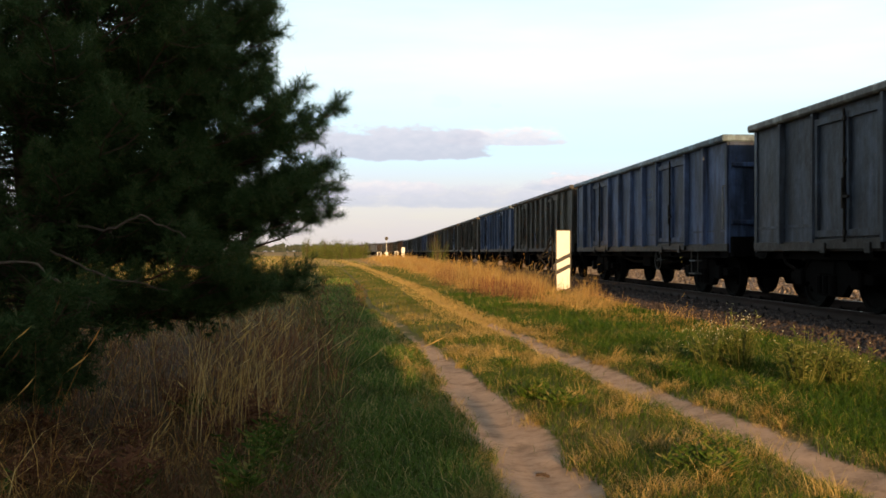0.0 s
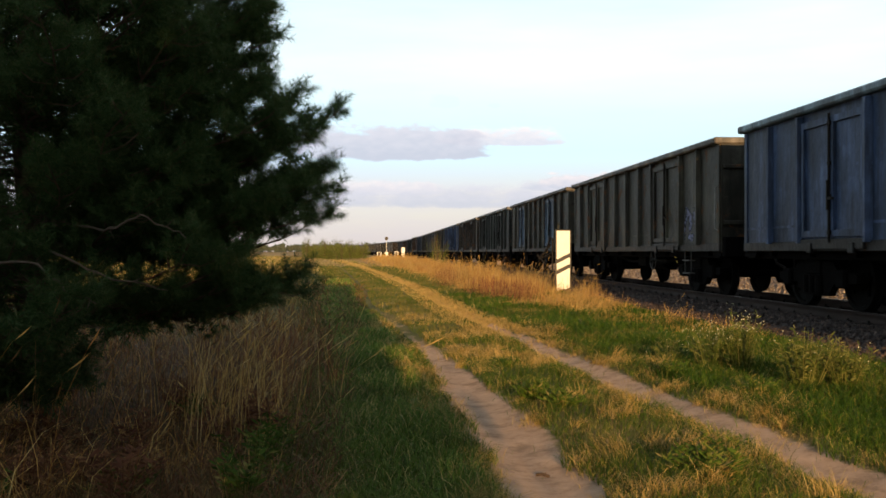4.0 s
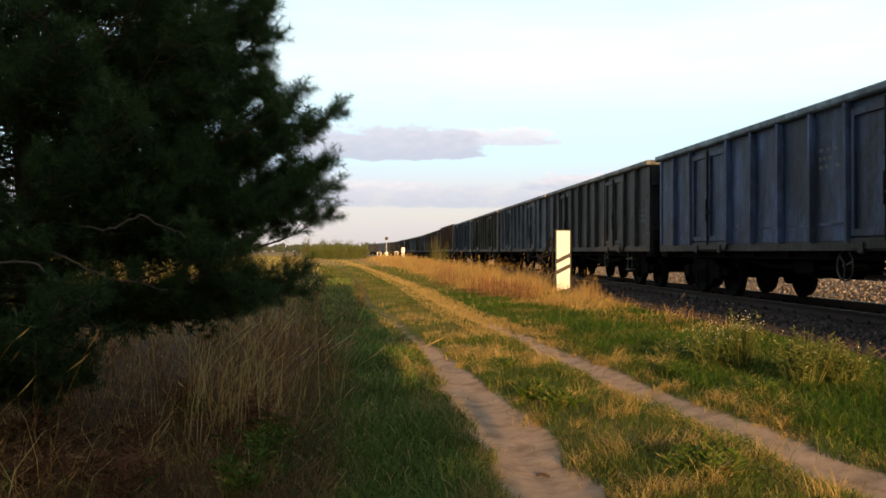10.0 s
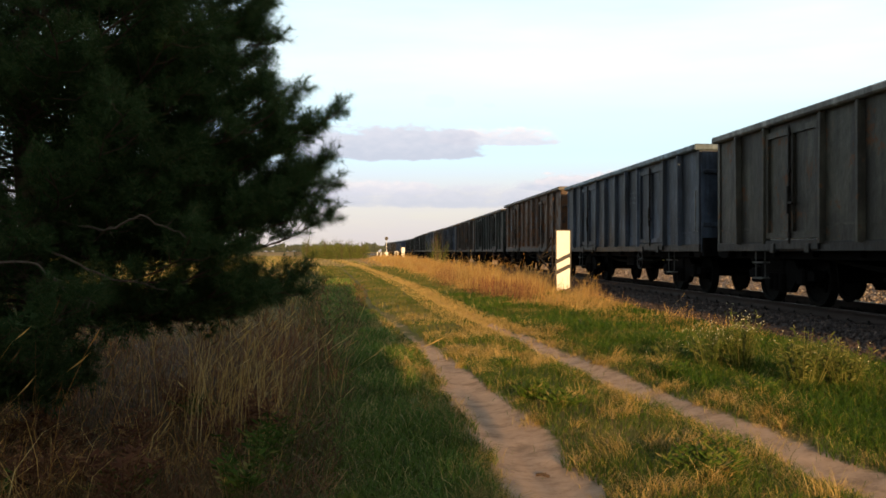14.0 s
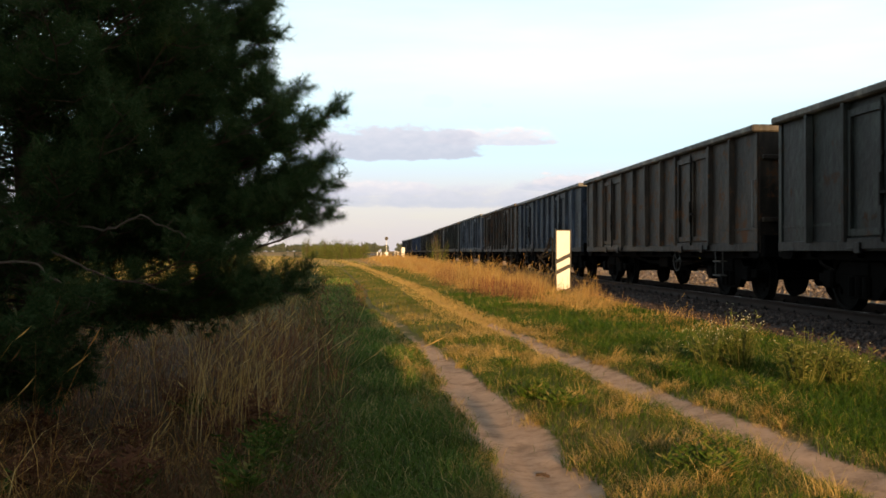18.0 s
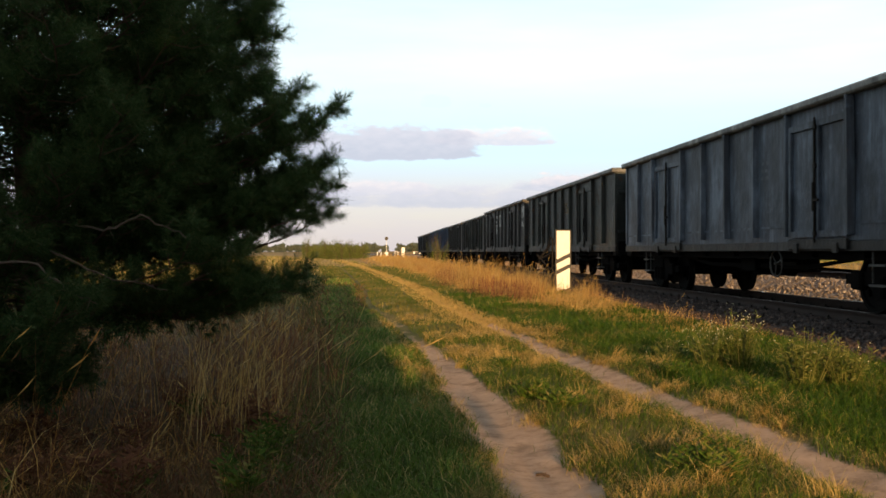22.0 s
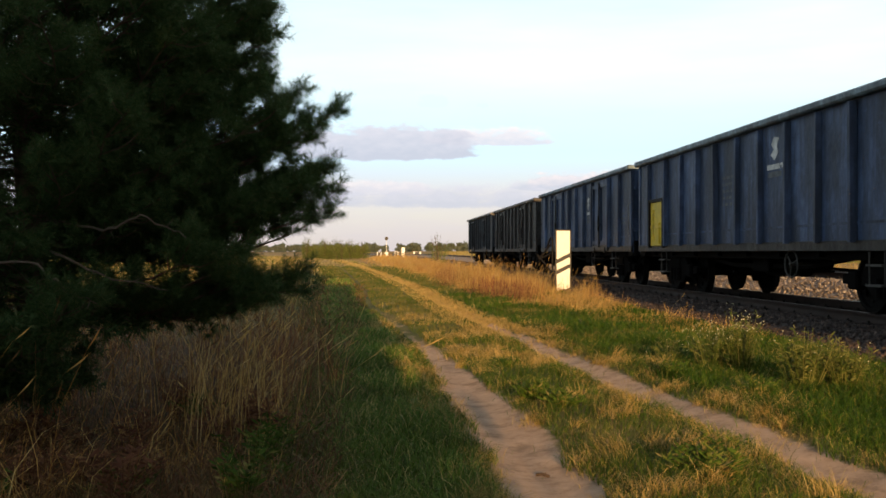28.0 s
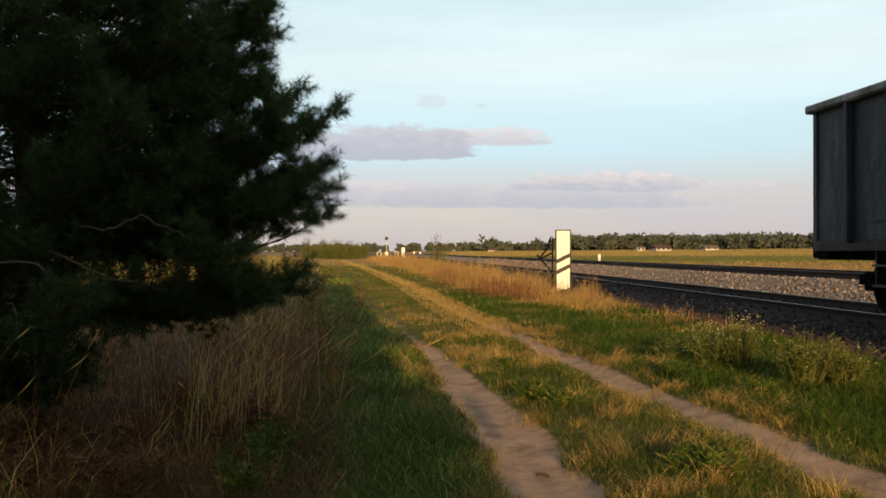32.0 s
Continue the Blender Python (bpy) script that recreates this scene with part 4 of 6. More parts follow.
def blades(x, y, z, h, w, lean, rng, k=1.0):
    """Bent blades as three triangles each."""
    n = len(x)
    a = rng.uniform(0, 2 * np.pi, n)
    b = rng.uniform(0, 2 * np.pi, n)
    L = lean * h * rng.uniform(0.2, 1.0, n)
    wx, wy = np.cos(a) * w, np.sin(a) * w
    dx, dy = np.cos(b) * L, np.sin(b) * L
    v = np.empty((n, 5, 3))
    v[:, 0] = np.column_stack([x - wx, y - wy, z])
    v[:, 1] = np.column_stack([x + wx, y + wy, z])
    v[:, 2] = np.column_stack([x - wx * 0.7 + dx * 0.35, y - wy * 0.7 + dy * 0.35, z + h * 0.6])
    v[:, 3] = np.column_stack([x + wx * 0.7 + dx * 0.35, y + wy * 0.7 + dy * 0.35, z + h * 0.6])
    v[:, 4] = np.column_stack([x + dx, y + dy, z + h * (1 - 0.25 * lean * k)])
    i = (np.arange(n) * 5)[:, None]
    f = np.concatenate([i + [0, 1, 2], i + [1, 3, 2], i + [2, 3, 4]], 1).reshape(-1, 3)
    return v.reshape(-1, 3), f


def long_blades(x, y, z, h, w, lean, rng, way=None):
    """Soft grass blades that arch over: three pieces and a tip."""
    n = len(x)
    a = rng.uniform(0, 2 * np.pi, n)
    b = rng.uniform(0, 2 * np.pi, n) if way is None else way
    L = lean * h * rng.uniform(0.25, 1.0, n)
    wx, wy = np.cos(a) * w, np.sin(a) * w
    v = np.empty((n, 7, 3))
    sag = np.clip(L / h, 0, 1.6) * 0.42
    for q, (t, kw) in enumerate(((0.0, 1.0), (0.38, 0.9), (0.74, 0.6))):
        px, py, pz = x + np.cos(b) * L * t * t, y + np.sin(b) * L * t * t, z + h * (t - sag * t ** 3)
        v[:, 2 * q] = np.column_stack([px - wx * kw, py - wy * kw, pz])
        v[:, 2 * q + 1] = np.column_stack([px + wx * kw, py + wy * kw, pz])
    v[:, 6] = np.column_stack([x + np.cos(b) * L * 1.05, y + np.sin(b) * L * 1.05, z + h * (1 - sag)])
    i = (np.arange(n) * 7)[:, None]
    f = np.concatenate([i + q for q in ([0, 1, 2], [1, 3, 2], [2, 3, 4], [3, 5, 4], [4, 5, 6])], 1).reshape(-1, 3)
    return v.reshape(-1, 3), f


def stalks(x, y, z, h, w, lean, rng, head=0.09):
    """Thin dry stalks that bow over, with a narrow seed head."""
    n = len(x)
    a = rng.uniform(0, 2 * np.pi, n)
    b = rng.normal(0.6, 1.3, n)
    L = lean * h * rng.uniform(0.1, 1.0, n) ** 1.5
    wx, wy = np.cos(a) * w, np.sin(a) * w
    dx, dy = np.cos(b) * L, np.sin(b) * L
    hd = head * rng.uniform(0.6, 1.4, n)
    v = np.empty((n, 8, 3))
    for q, (kw, fr, kz) in enumerate(((1, 0.0, 0.0), (0.8, 0.3, 0.6), (0.6, 0.8, 0.93))):
        v[:, 2 * q] = np.column_stack([x - wx * kw + dx * fr, y - wy * kw + dy * fr, z + h * kz])
        v[:, 2 * q + 1] = np.column_stack([x + wx * kw + dx * fr, y + wy * kw + dy * fr, z + h * kz])
    v[:, 6] = np.column_stack([x + dx * 0.95 + wx * 2.2, y + dy * 0.95 + wy * 2.2, z + h * 0.95 + hd * 0.4])
    v[:, 7] = np.column_stack([x + dx * (1 + 0.6 * hd), y + dy * (1 + 0.6 * hd), z + h * 0.97 + hd * 0.8])
    i = (np.arange(n) * 8)[:, None]
    f = np.concatenate([i + q for q in ([0, 1, 2], [1, 3, 2], [2, 3, 4], [3, 5, 4], [4, 5, 6], [4, 6, 7])], 1).reshape(-1, 3)
    return v.reshape(-1, 3), f


GREEN = [(0.0, (0.035, 0.070, 0.008)), (0.4, (0.065, 0.110, 0.012)), (0.75, (0.10, 0.15, 0.018)), (0.9, (0.20, 0.19, 0.04)), (1.0, (0.40, 0.30, 0.11))]
STRAW = [(0.0, (0.19, 0.115, 0.038)), (0.35, (0.37, 0.215, 0.060)), (0.7, (0.54, 0.335, 0.10)), (0.88, (0.62, 0.42, 0.15)), (1.0, (0.12, 0.15, 0.03))]
M_GREEN = grass_mat("green_grass", GREEN)
M_STRAW = grass_mat("dry_grass", STRAW)
M_PALESTRAW = grass_mat("pale_straw", [(0.0, (0.12, 0.13, 0.025)), (0.25, (0.35, 0.235, 0.065)), (0.7, (0.55, 0.365, 0.12)), (1.0, (0.65, 0.46, 0.19))])
M_LUSH = grass_mat("lush_grass", [(0.0, (0.024, 0.060, 0.006)), (0.5, (0.045, 0.102, 0.009)), (0.88, (0.085, 0.142, 0.015)), (1.0, (0.24, 0.20, 0.045))])
M_MIXED = grass_mat("half_dry_grass", [(0.0, (0.06, 0.10, 0.014)), (0.3, (0.14, 0.14, 0.03)), (0.55, (0.32, 0.24, 0.08)), (1.0, (0.50, 0.38, 0.16))])


def spread(rng, n, y0, y1, xlo, xhi, power=1.0):
    """Points between y0 and y1, thinning with distance; xlo and xhi are functions of y."""
    y = y0 * (y1 / y0) ** (rng.uniform(0, 1, n) ** power)
    lo, hi = np.maximum(xlo(y), -0.46 * y - 0.6), np.minimum(xhi(y), 0.60 * y + 0.6)
    keep = hi > lo
    y, lo, hi = y[keep], lo[keep], hi[keep]
    return lo + (hi - lo) * rng.uniform(0, 1, len(y)), y


# lighter copy of the green blades, making up for too dim a shade
M_LIFTED_GREEN = grass_mat("lifted_green_grass", [(0.0, (0.07, 0.13, 0.02)), (0.5, (0.13, 0.21, 0.035)), (0.8, (0.22, 0.28, 0.05)), (0.92, (0.48, 0.36, 0.13)), (1.0, (0.60, 0.44, 0.19))])
M_BLEACHED = grass_mat("bleached_straw", [(0.0, (0.58, 0.35, 0.10)), (0.6, (0.78, 0.49, 0.16)), (1.0, (0.82, 0.58, 0.24))])
# the darkest blade tones stand for shade at the feet of the clumps
M_RUSSET = grass_mat("russet_dry_grass", [(0.0, (0.07, 0.030, 0.013)), (0.4, (0.19, 0.085, 0.030)), (0.58, (0.46, 0.205, 0.045)), (0.82, (0.78, 0.43, 0.11)), (0.93, (0.82, 0.50, 0.16)), (1.0, (0.10, 0.11, 0.03))])
# brown kept dark so the shade between the tall stalks is in its colour
M_UNDERGROWTH = grass_mat("shade_toned_undergrowth", [(0.0, (0.05, 0.08, 0.014)), (0.3, (0.09, 0.065, 0.022)), (0.65, (0.17, 0.085, 0.035)), (0.9, (0.34, 0.19, 0.07)), (1.0, (0.50, 0.34, 0.14))])
M_BANK = grass_mat("golden_bank_grass", [(0.0, (0.34, 0.20, 0.055)), (0.5, (0.48, 0.295, 0.088)), (0.9, (0.58, 0.39, 0.14)), (1.0, (0.22, 0.20, 0.05))], patch=(0.33, 0.165, 0.055))
M_LANE = grass_mat("golden_lane_grass", [(0.0, (0.44, 0.285, 0.09)), (0.8, (0.56, 0.375, 0.125)), (1.0, (0.30, 0.27, 0.07))])
M_SWARD = grass_mat("far_sward", [(0.0, (0.055, 0.085, 0.014)), (0.8, (0.095, 0.12, 0.024)), (1.0, (0.15, 0.14, 0.035))], patch=(0.26, 0.185, 0.06))
M_SORREL = grass_mat("red_brown_sorrel", [(0.0, (0.12, 0.045, 0.025)), (0.6, (0.22, 0.085, 0.04)), (1.0, (0.32, 0.17, 0.07))])
M_FIELD = grass_mat("green_field_crop", [(0.0, (0.09, 0.115, 0.025)), (0.6, (0.15, 0.17, 0.04)), (1.0, (0.24, 0.22, 0.07))])
M_RIPE = grass_mat("ripe_field_crop", [(0.0, (0.22, 0.17, 0.05)), (0.6, (0.33, 0.25, 0.085)), (1.0, (0.40, 0.32, 0.12))])


def grow(name, label, mat, parts_):
    v, f, o = [], [], 0
    for a, b in parts_:
        v.append(a)
        f.append(b + o)
        o += len(a)
    ob = new(name, bulk(name, np.concatenate(v), np.concatenate(f), mat))
    return tagged(ob, label, "grass", kind="stuff")


def make_grass():
    rng = np.random.default_rng(3)

    def off_rut(x, y, wide=0.20, p=0.993):
        d = np.minimum(np.abs(x - rut(RUT_R, y)), np.abs(x - rut(RUT_L, y)))
        lim = (wide + 0.07 * wobble(x, y, 2.3, 1.0)) * np.where(np.abs(x - rut(RUT_L, y)) < 0.5, np.interp(y, [7.5, 10, 14, 22], [1.05, 0.75, 0.42, 0.3]), 1.0)
        return (d > lim) | (rng.uniform(0, 1, len(x)) > p)

    def wide(y):
        return 0.0026 * np.maximum(1.0, y / 7)

    # low green sward along the track
    x, y = spread(rng, 76000, 4.2, 13, lambda y: 0 * y - 0.7, lambda y: 0 * y + 5.7)
    k = off_rut(x, y, 0.23) & (wobble(x, y, 1.1, 5) > -0.8)
    x, y = x[k], y[k]
    h = 0.05 + 0.075 * rng.uniform(0, 1, len(x)) * (1 + 0.7 * wobble(x, y, 1.6, 2)) + np.clip(x - rut(RUT_R, y) - 0.4, 0, 1) * 0.03
    p1 = long_blades(x, y, ground_z(x, y) - 0.005, h, 0.0021 * np.maximum(1, y / 6), 1.2, rng)
    x, y = spread(rng, 60000, 12.5, 75, lambda y: rut(RUT_L, y) - 1.7, lambda y: 0 * y + 5.7)
    k = off_rut(x, y, 0.24)
    x, y = x[k], y[k]
    h = 0.05 + 0.07 * rng.uniform(0, 1, len(x))
    p1b = blades(x, y, ground_z(x, y) - 0.005, h, wide(y), 1.0, rng)
    # greener strip on the shaded side of the lane, its colour lightened against the shade
    x, y = spread(rng, 17000, 4.2, 40, lambda y: rut(RUT_L, y) - 1.25, lambda y: rut(RUT_L, y) - 0.34)
    h = 0.06 + 0.11 * rng.uniform(0, 1, len(x)) * np.clip(1 + 0.6 * wobble(x, y, 1.4, 3), 0.3, 1.6)
    grow("shaded_grass", "green grass beside the left rut, colour lightened against the shade", M_LIFTED_GREEN, [long_blades(x, y, ground_z(x, y) - 0.005, h, 0.0026 * np.maximum(1, y / 6), 1.1, rng)])
    x, y = spread(rng, 12000, 1.0, 6.2, lambda y: 0 * y - 3.5, lambda y: 0 * y + 5.6)
    y = y - 2.0 - 2.0 * rng.uniform(0, 1, len(y))
    k = off_rut(x, y, 0.25)
    p1c = blades(x[k], y[k], ground_z(x[k], y[k]) - 0.005, rng.uniform(0.05, 0.12, int(k.sum())), 0.004, 1.0, rng)
    grow("green_grass", "short green meadow grass between and beside the ruts", M_GREEN, [p1, p1c])
    grow("lane_sward", "dull green sward along the farther lane", M_SWARD, [p1b])

    # pale straw tufts that lean over the ruts' edges and through the middle strip
    def tufts(n, y0, y1, lo, hi, m, rad, h0, h1, thick, lean, keep):
        cx, cy = spread(rng, n, y0, y1, lo, hi)
        k = keep(cx, cy)
        cx, cy = cx[k], cy[k]
        r = rad * rng.uniform(0.5, 1.4, len(cx)) * np.maximum(1, cy / 10)
        x = (cx[:, None] + rng.normal(0, 1, (len(cx), m)) * r[:, None]).ravel()
        y = (cy[:, None] + rng.normal(0, 1, (len(cx), m)) * r[:, None]).ravel()
        h = np.repeat(rng.uniform(h0, h1, len(cx)), m) * rng.uniform(0.5, 1.15, len(x))
        way = np.repeat(rng.uniform(0, 2 * np.pi, len(cx)), m) + rng.normal(0, 0.9, len(x))
        return long_blades(x, y, ground_z(x, y) - 0.005, h, thick * np.maximum(1, y / 6), lean, rng, way)

    mid = lambda x, y: off_rut(x, y, 0.26, 0.99) & (wobble(x, y, 0.9, 4.4) + 0.6 * wobble(x, y, 2.7, 1.0) > 0.18)
    p2 = tufts(1050, 4.3, 17, lambda y: rut(RUT_L, y) - 0.55, lambda y: rut(RUT_R, y) + 0.75, 40, 0.055, 0.07, 0.25, 0.0015, 1.5, mid)
    edge = lambda x, y: (np.abs(np.minimum(np.abs(x - rut(RUT_R, y)), np.abs(x - rut(RUT_L, y))) - 0.33) < 0.12) & (wobble(x, y, 1.3, 2.2) > -0.4)
    p2b = tufts(1500, 4.3, 18, lambda y: rut(RUT_L, y) - 0.5, lambda y: rut(RUT_R, y) + 0.5, 34, 0.05, 0.05, 0.13, 0.0013, 1.6, edge)
    grow("dry_tufts", "pale straw grass tufts leaning over the wheel ruts", M_PALESTRAW, [p2, p2b])
    # a golden strip along the lane farther on
    x, y = spread(rng, 44000, 12, 120, lambda y: rut(RUT_R, y) - 0.62, lambda y: rut(RUT_R, y) + 0.38)
    k = (off_rut(x, y, 0.16, 0.8) | (y > 15 + 2 * wobble(x, y, 0.7, 1))) & (wobble(x, y, 0.6, 2) > -0.8)
    x, y = x[k], y[k]
    h = 0.03 + 0.075 * rng.uniform(0, 1, len(x))
    grow("golden_lane_grass", "short golden dry grass along the lane", M_LANE, [long_blades(x, y, ground_z(x, y) - 0.005, h, wide(y) * 0.9, 1.7, rng)])
    # tall dry grass round the pine, in leaning clumps
    def clumps(n, y0, y1, lo, hi, m, rad, h0, h1, w, lean, head, grow_w=7.0):
        cx, cy = spread(rng, n, y0, y1, lo, hi)
        r = rad * rng.uniform(0.5, 1.5, len(cx)) * np.maximum(1, cy / 14)
        x = (cx[:, None] + rng.normal(0, 1, (len(cx), m)) * r[:, None]).ravel()
        y = (cy[:, None] + rng.normal(0, 1, (len(cx), m)) * r[:, None]).ravel()
        h = np.repeat(h0 + (h1 - h0) * rng.uniform(0, 1, len(cx)) ** 1.4, m) * rng.uniform(0.45, 1.1, len(x))
        return x, y, h, w * np.maximum(1, y / grow_w), np.repeat(rng.uniform(0.3, 1.0, len(cx)), m) * lean, head

    x, y, h, w, ln, hd = clumps(1600, 4.0, 40, lambda y: -0.46 * y - 0.6, lambda y: -0.45 - 0.03 * (y - 5) + 0.2 * wobble(y, y, 1.5), 15, 0.045, 0.12, 0.95, 0.0013, 1.25, 0.09)
    h = h * np.clip((-0.25 - x) / 0.8, 0.3, 1.0) * np.clip(0.62 + 0.95 * wobble(x, y, 1.9, 6), 0.18, 1.3) * np.interp(y, [4, 5.2, 7.5, 10, 20], [0.55, 0.9, 1.0, 0.72, 0.5])
    k = (wobble(x, y, 1.35, 2.6) + 0.5 * wobble(x, y, 3.1, 0.7) + 0.35 * rng.normal(0, 1, len(x)) > 0.12) | ((x > -1.6) & (x < -0.7) & (y > 5.6) & (y < 8.5) & (rng.uniform(0, 1, len(x)) < 0.6))
    x, y, h, w, ln = x[k], y[k], h[k], w[k], ln[k]
    st = rng.uniform(0, 1, len(x)) < 0.25
    p3 = stalks(x[st], y[st], ground_z(x[st], y[st]) - 0.01, h[st] * 1.15, w[st], ln[st], rng, 0.08)
    bl = ~st
    p3b = long_blades(x[bl], y[bl], ground_z(x[bl], y[bl]) - 0.01, h[bl], w[bl] * 1.25, 1.5, rng)
    # a few long straws that bow out of the shade
    n = 15
    x = rng.uniform(-1.7, -0.3, n)
    y = rng.uniform(4.2, 5.6, n)
    p3c = long_blades(x, y, ground_z(x, y), rng.uniform(0.35, 0.7, n), 0.0021, 1.5, rng, rng.normal(0.3, 1.0, n))
    grow("bowed_straws", "long pale straws bowing out of the shaded grass", M_BLEACHED, [p3c])
    # a taller stand of straws at the edge of the shade
    n = 150
    x = -0.95 + 0.3 * rng.normal(0, 1, n)
    y = rng.uniform(5.6, 8.0, n)
    p3d = stalks(x, y, ground_z(x, y), rng.uniform(0.3, 0.85, n), 0.0018, 1.4, rng, 0.1)
    grow("straw_stand", "stand of tall pale straws at the edge of the shade", M_BLEACHED, [p3d])
    n = 110
    x = -0.72 + 0.2 * rng.normal(0, 1, n) - 0.03 * np.arange(n) / n
    y = rng.uniform(7.2, 11.0, n)
    x = x * y / 8.5
    grow("dock_stand", "dark red-brown withered dock stalks at the grass edge", M_SORREL, [stalks(x, y, ground_z(x, y), rng.uniform(0.22, 0.52, n), 0.0034, 0.9, rng, 0.16)])
    grow("tall_dry_grass", "tall dry straw-coloured grass under the pine", M_RUSSET, [p3, p3b])
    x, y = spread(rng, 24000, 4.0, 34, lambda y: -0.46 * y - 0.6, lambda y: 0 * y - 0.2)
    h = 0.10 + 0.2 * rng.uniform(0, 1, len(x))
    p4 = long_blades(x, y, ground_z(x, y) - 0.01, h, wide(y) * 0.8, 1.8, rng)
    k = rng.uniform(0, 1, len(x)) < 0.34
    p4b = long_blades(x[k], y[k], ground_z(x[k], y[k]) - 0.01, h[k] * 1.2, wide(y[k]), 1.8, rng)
    grow("matted_grass", "matted half-green undergrowth under the tall stalks, gap shade in its tones", M_UNDERGROWTH, [p4])
    grow("withered_sorrel", "red-brown withered stalks in the shaded grass", M_SORREL, [p4b])
    # golden bank between the lane and the ballast
    x, y, h, w, ln, hd = clumps(2300, 13, 170, lambda y: np.interp(y, [13, 14.4, 19.3, 27, 59, 120], [4.5, 4.1, 3.6, 3.0, 2.2, 0.0]) + 0.5 * wobble(y, y, 0.9), lambda y: 5.75 - np.clip(y - 130, 0, 60) * 0.03, 24, 0.11, 0.14, 0.78, 0.0017, 1.1, 0.13, 9.0)
    h = h * np.clip(0.75 + 0.85 * wobble(x, y * 0.5, 1.7, 3), 0.22, 1.5)
    h = h * np.clip((x - np.interp(y, [13, 14.4, 19.3, 27, 59, 120], [4.5, 4.1, 3.6, 3.0, 2.2, 0.0]) + 0.3) / 1.1, 0.3, 1.0)
    k = ~((np.abs(x - 5.75) < 0.75) & (np.abs(y - 26.4) < 2.2)) | (rng.uniform(0, 1, len(x)) < 0.3)
    k &= x < 6.0
    k &= rng.uniform(0, 1, len(x)) < np.interp(y, [13, 17, 19.5], [0.10, 0.35, 1.0])
    x, y, h, w, ln = x[k], y[k], h[k], w[k], ln[k]
    h = h * np.interp(y, [13, 17, 24], [0.4, 0.55, 1.08]) * np.where((x > 4.25) & (y < 25), 0.7, 1.0)
    st = rng.uniform(0, 1, len(x)) < 0.16
    p5 = stalks(x[st], y[st], ground_z(x[st], y[st]) - 0.01, h[st] * 1.15, w[st], ln[st], rng, 0.09)
    bl = ~st
    p5b = long_blades(x[bl], y[bl], ground_z(x[bl], y[bl]) - 0.01, h[bl] * 1.25, w[bl] * 1.1, 1.8, rng, rng.normal(0.5, 0.9, int(bl.sum())))
    x, y, h, w, ln, hd = clumps(26, 12.0, 17, lambda y: 4.9 - (y - 12) * 0.16 + 0.3 * wobble(y, y, 2.0), lambda y: 5.5 + 0 * y, 22, 0.10, 0.08, 0.26, 0.0014, 1.0, 0.08, 9.0)
    p6 = long_blades(x, y, ground_z(x, y) - 0.01, h, w * 1.4, 1.3, rng)
    grow("golden_bank_grass", "tall golden dry grass on the railway bank", M_BANK, [p5, p5b, p6])
    cx = np.array([3.4, 3.0, 3.7, 3.3, 2.7, 3.2, 3.6])
    cy = np.array([24.0, 27.0, 22.0, 25.0, 33.0, 41.0, 23.0])
    x = (cx[:, None] + rng.normal(0, 0.26, (7, 90))).ravel()
    y = (cy[:, None] + rng.normal(0, 0.8, (7, 90))).ravel()
    h = rng.uniform(0.2, 0.48, len(x))
    grow("sorrel_patches", "red-brown withered sorrel among the golden grass", M_SORREL, [stalks(x, y, ground_z(x, y), h, 0.004, 0.6, rng, 0.2)])
    # the fields beyond the railway
    def crop(n, d0, d1, h0, h1, w):
        d = d0 * (d1 / d0) ** rng.uniform(0, 1, n)
        px = rng.uniform(780, 1640, n)
        x = (px - 660) / 1603 * d
        k = x > 15.2
        x, d = x[k], d[k]
        return blades(x, d, ground_z(x, d) - 0.02, rng.uniform(h0, h1, len(x)), w * d / 60, 0.4, rng)
    grow("dry_verge_grass", "dry orange grass verge beyond the second track", M_STRAW, [crop(9000, 34, 78, 0.08, 0.22, 0.016)])
    grow("green_crop", "low green crop strip in the field beyond the railway", M_FIELD, [crop(26000, 66, 175, 0.10, 0.2, 0.016)])
    grow("ripe_crop", "ripe golden crop in the far field", M_RIPE, [crop(42000, 150, 720, 0.2, 0.42, 0.02)])
    # lush green growth on the far side of the lane
    x, y = spread(rng, 40000, 5.0, 26, lambda y: rut(RUT_R, y) + 0.45, lambda y: 5.65 + 0 * y)
    h = (0.07 + 0.13 * rng.uniform(0, 1, len(x))) * np.clip(1 + 0.7 * wobble(x, y, 1.0, 7), 0.4, 1.7)
    h = h * np.where((np.abs(x - 4.1) < 0.9) & (np.abs(y - 9.0) < 1.2), 0.55, 0.8)
    p8 = long_blades(x, y, ground_z(x, y) - 0.005, h, 0.0027 * np.maximum(1, y / 6), 1.1, rng)
    grow("lush_grass", "lush bright green grass beside the lane", M_LUSH, [p8])
    x, y = spread(rng, 40000, 20, 200, lambda y: -0.46 * y, lambda y: rut(RUT_R, y) + 1.5)
    k = off_rut(x, y, 0.3, 0.9) & ((x < rut(RUT_L, y) - 1.5) | (y > 75) | (rng.uniform(0, 1, len(x)) < 0.07))
    x, y = x[k], y[k]
    h = 0.08 + 0.22 * rng.uniform(0, 1, len(x)) * np.clip(np.abs(x - rut(RUT_L, y)) / 3, 0.15, 1.5)
    p7 = blades(x, y, ground_z(x, y) - 0.01, h, wide(y) * 1.3, 0.9, rng)
    grow("meadow_grass", "sunlit dry meadow grass farther along the lane", M_MIXED, [p7])


make_grass()


# ---- pine ----
M_NEEDLE = grass_mat("pine_needles", [(0.0, (0.027, 0.054, 0.017)), (0.5, (0.054, 0.098, 0.030)), (0.85, (0.095, 0.138, 0.046)), (1.0, (0.14, 0.125, 0.05))])


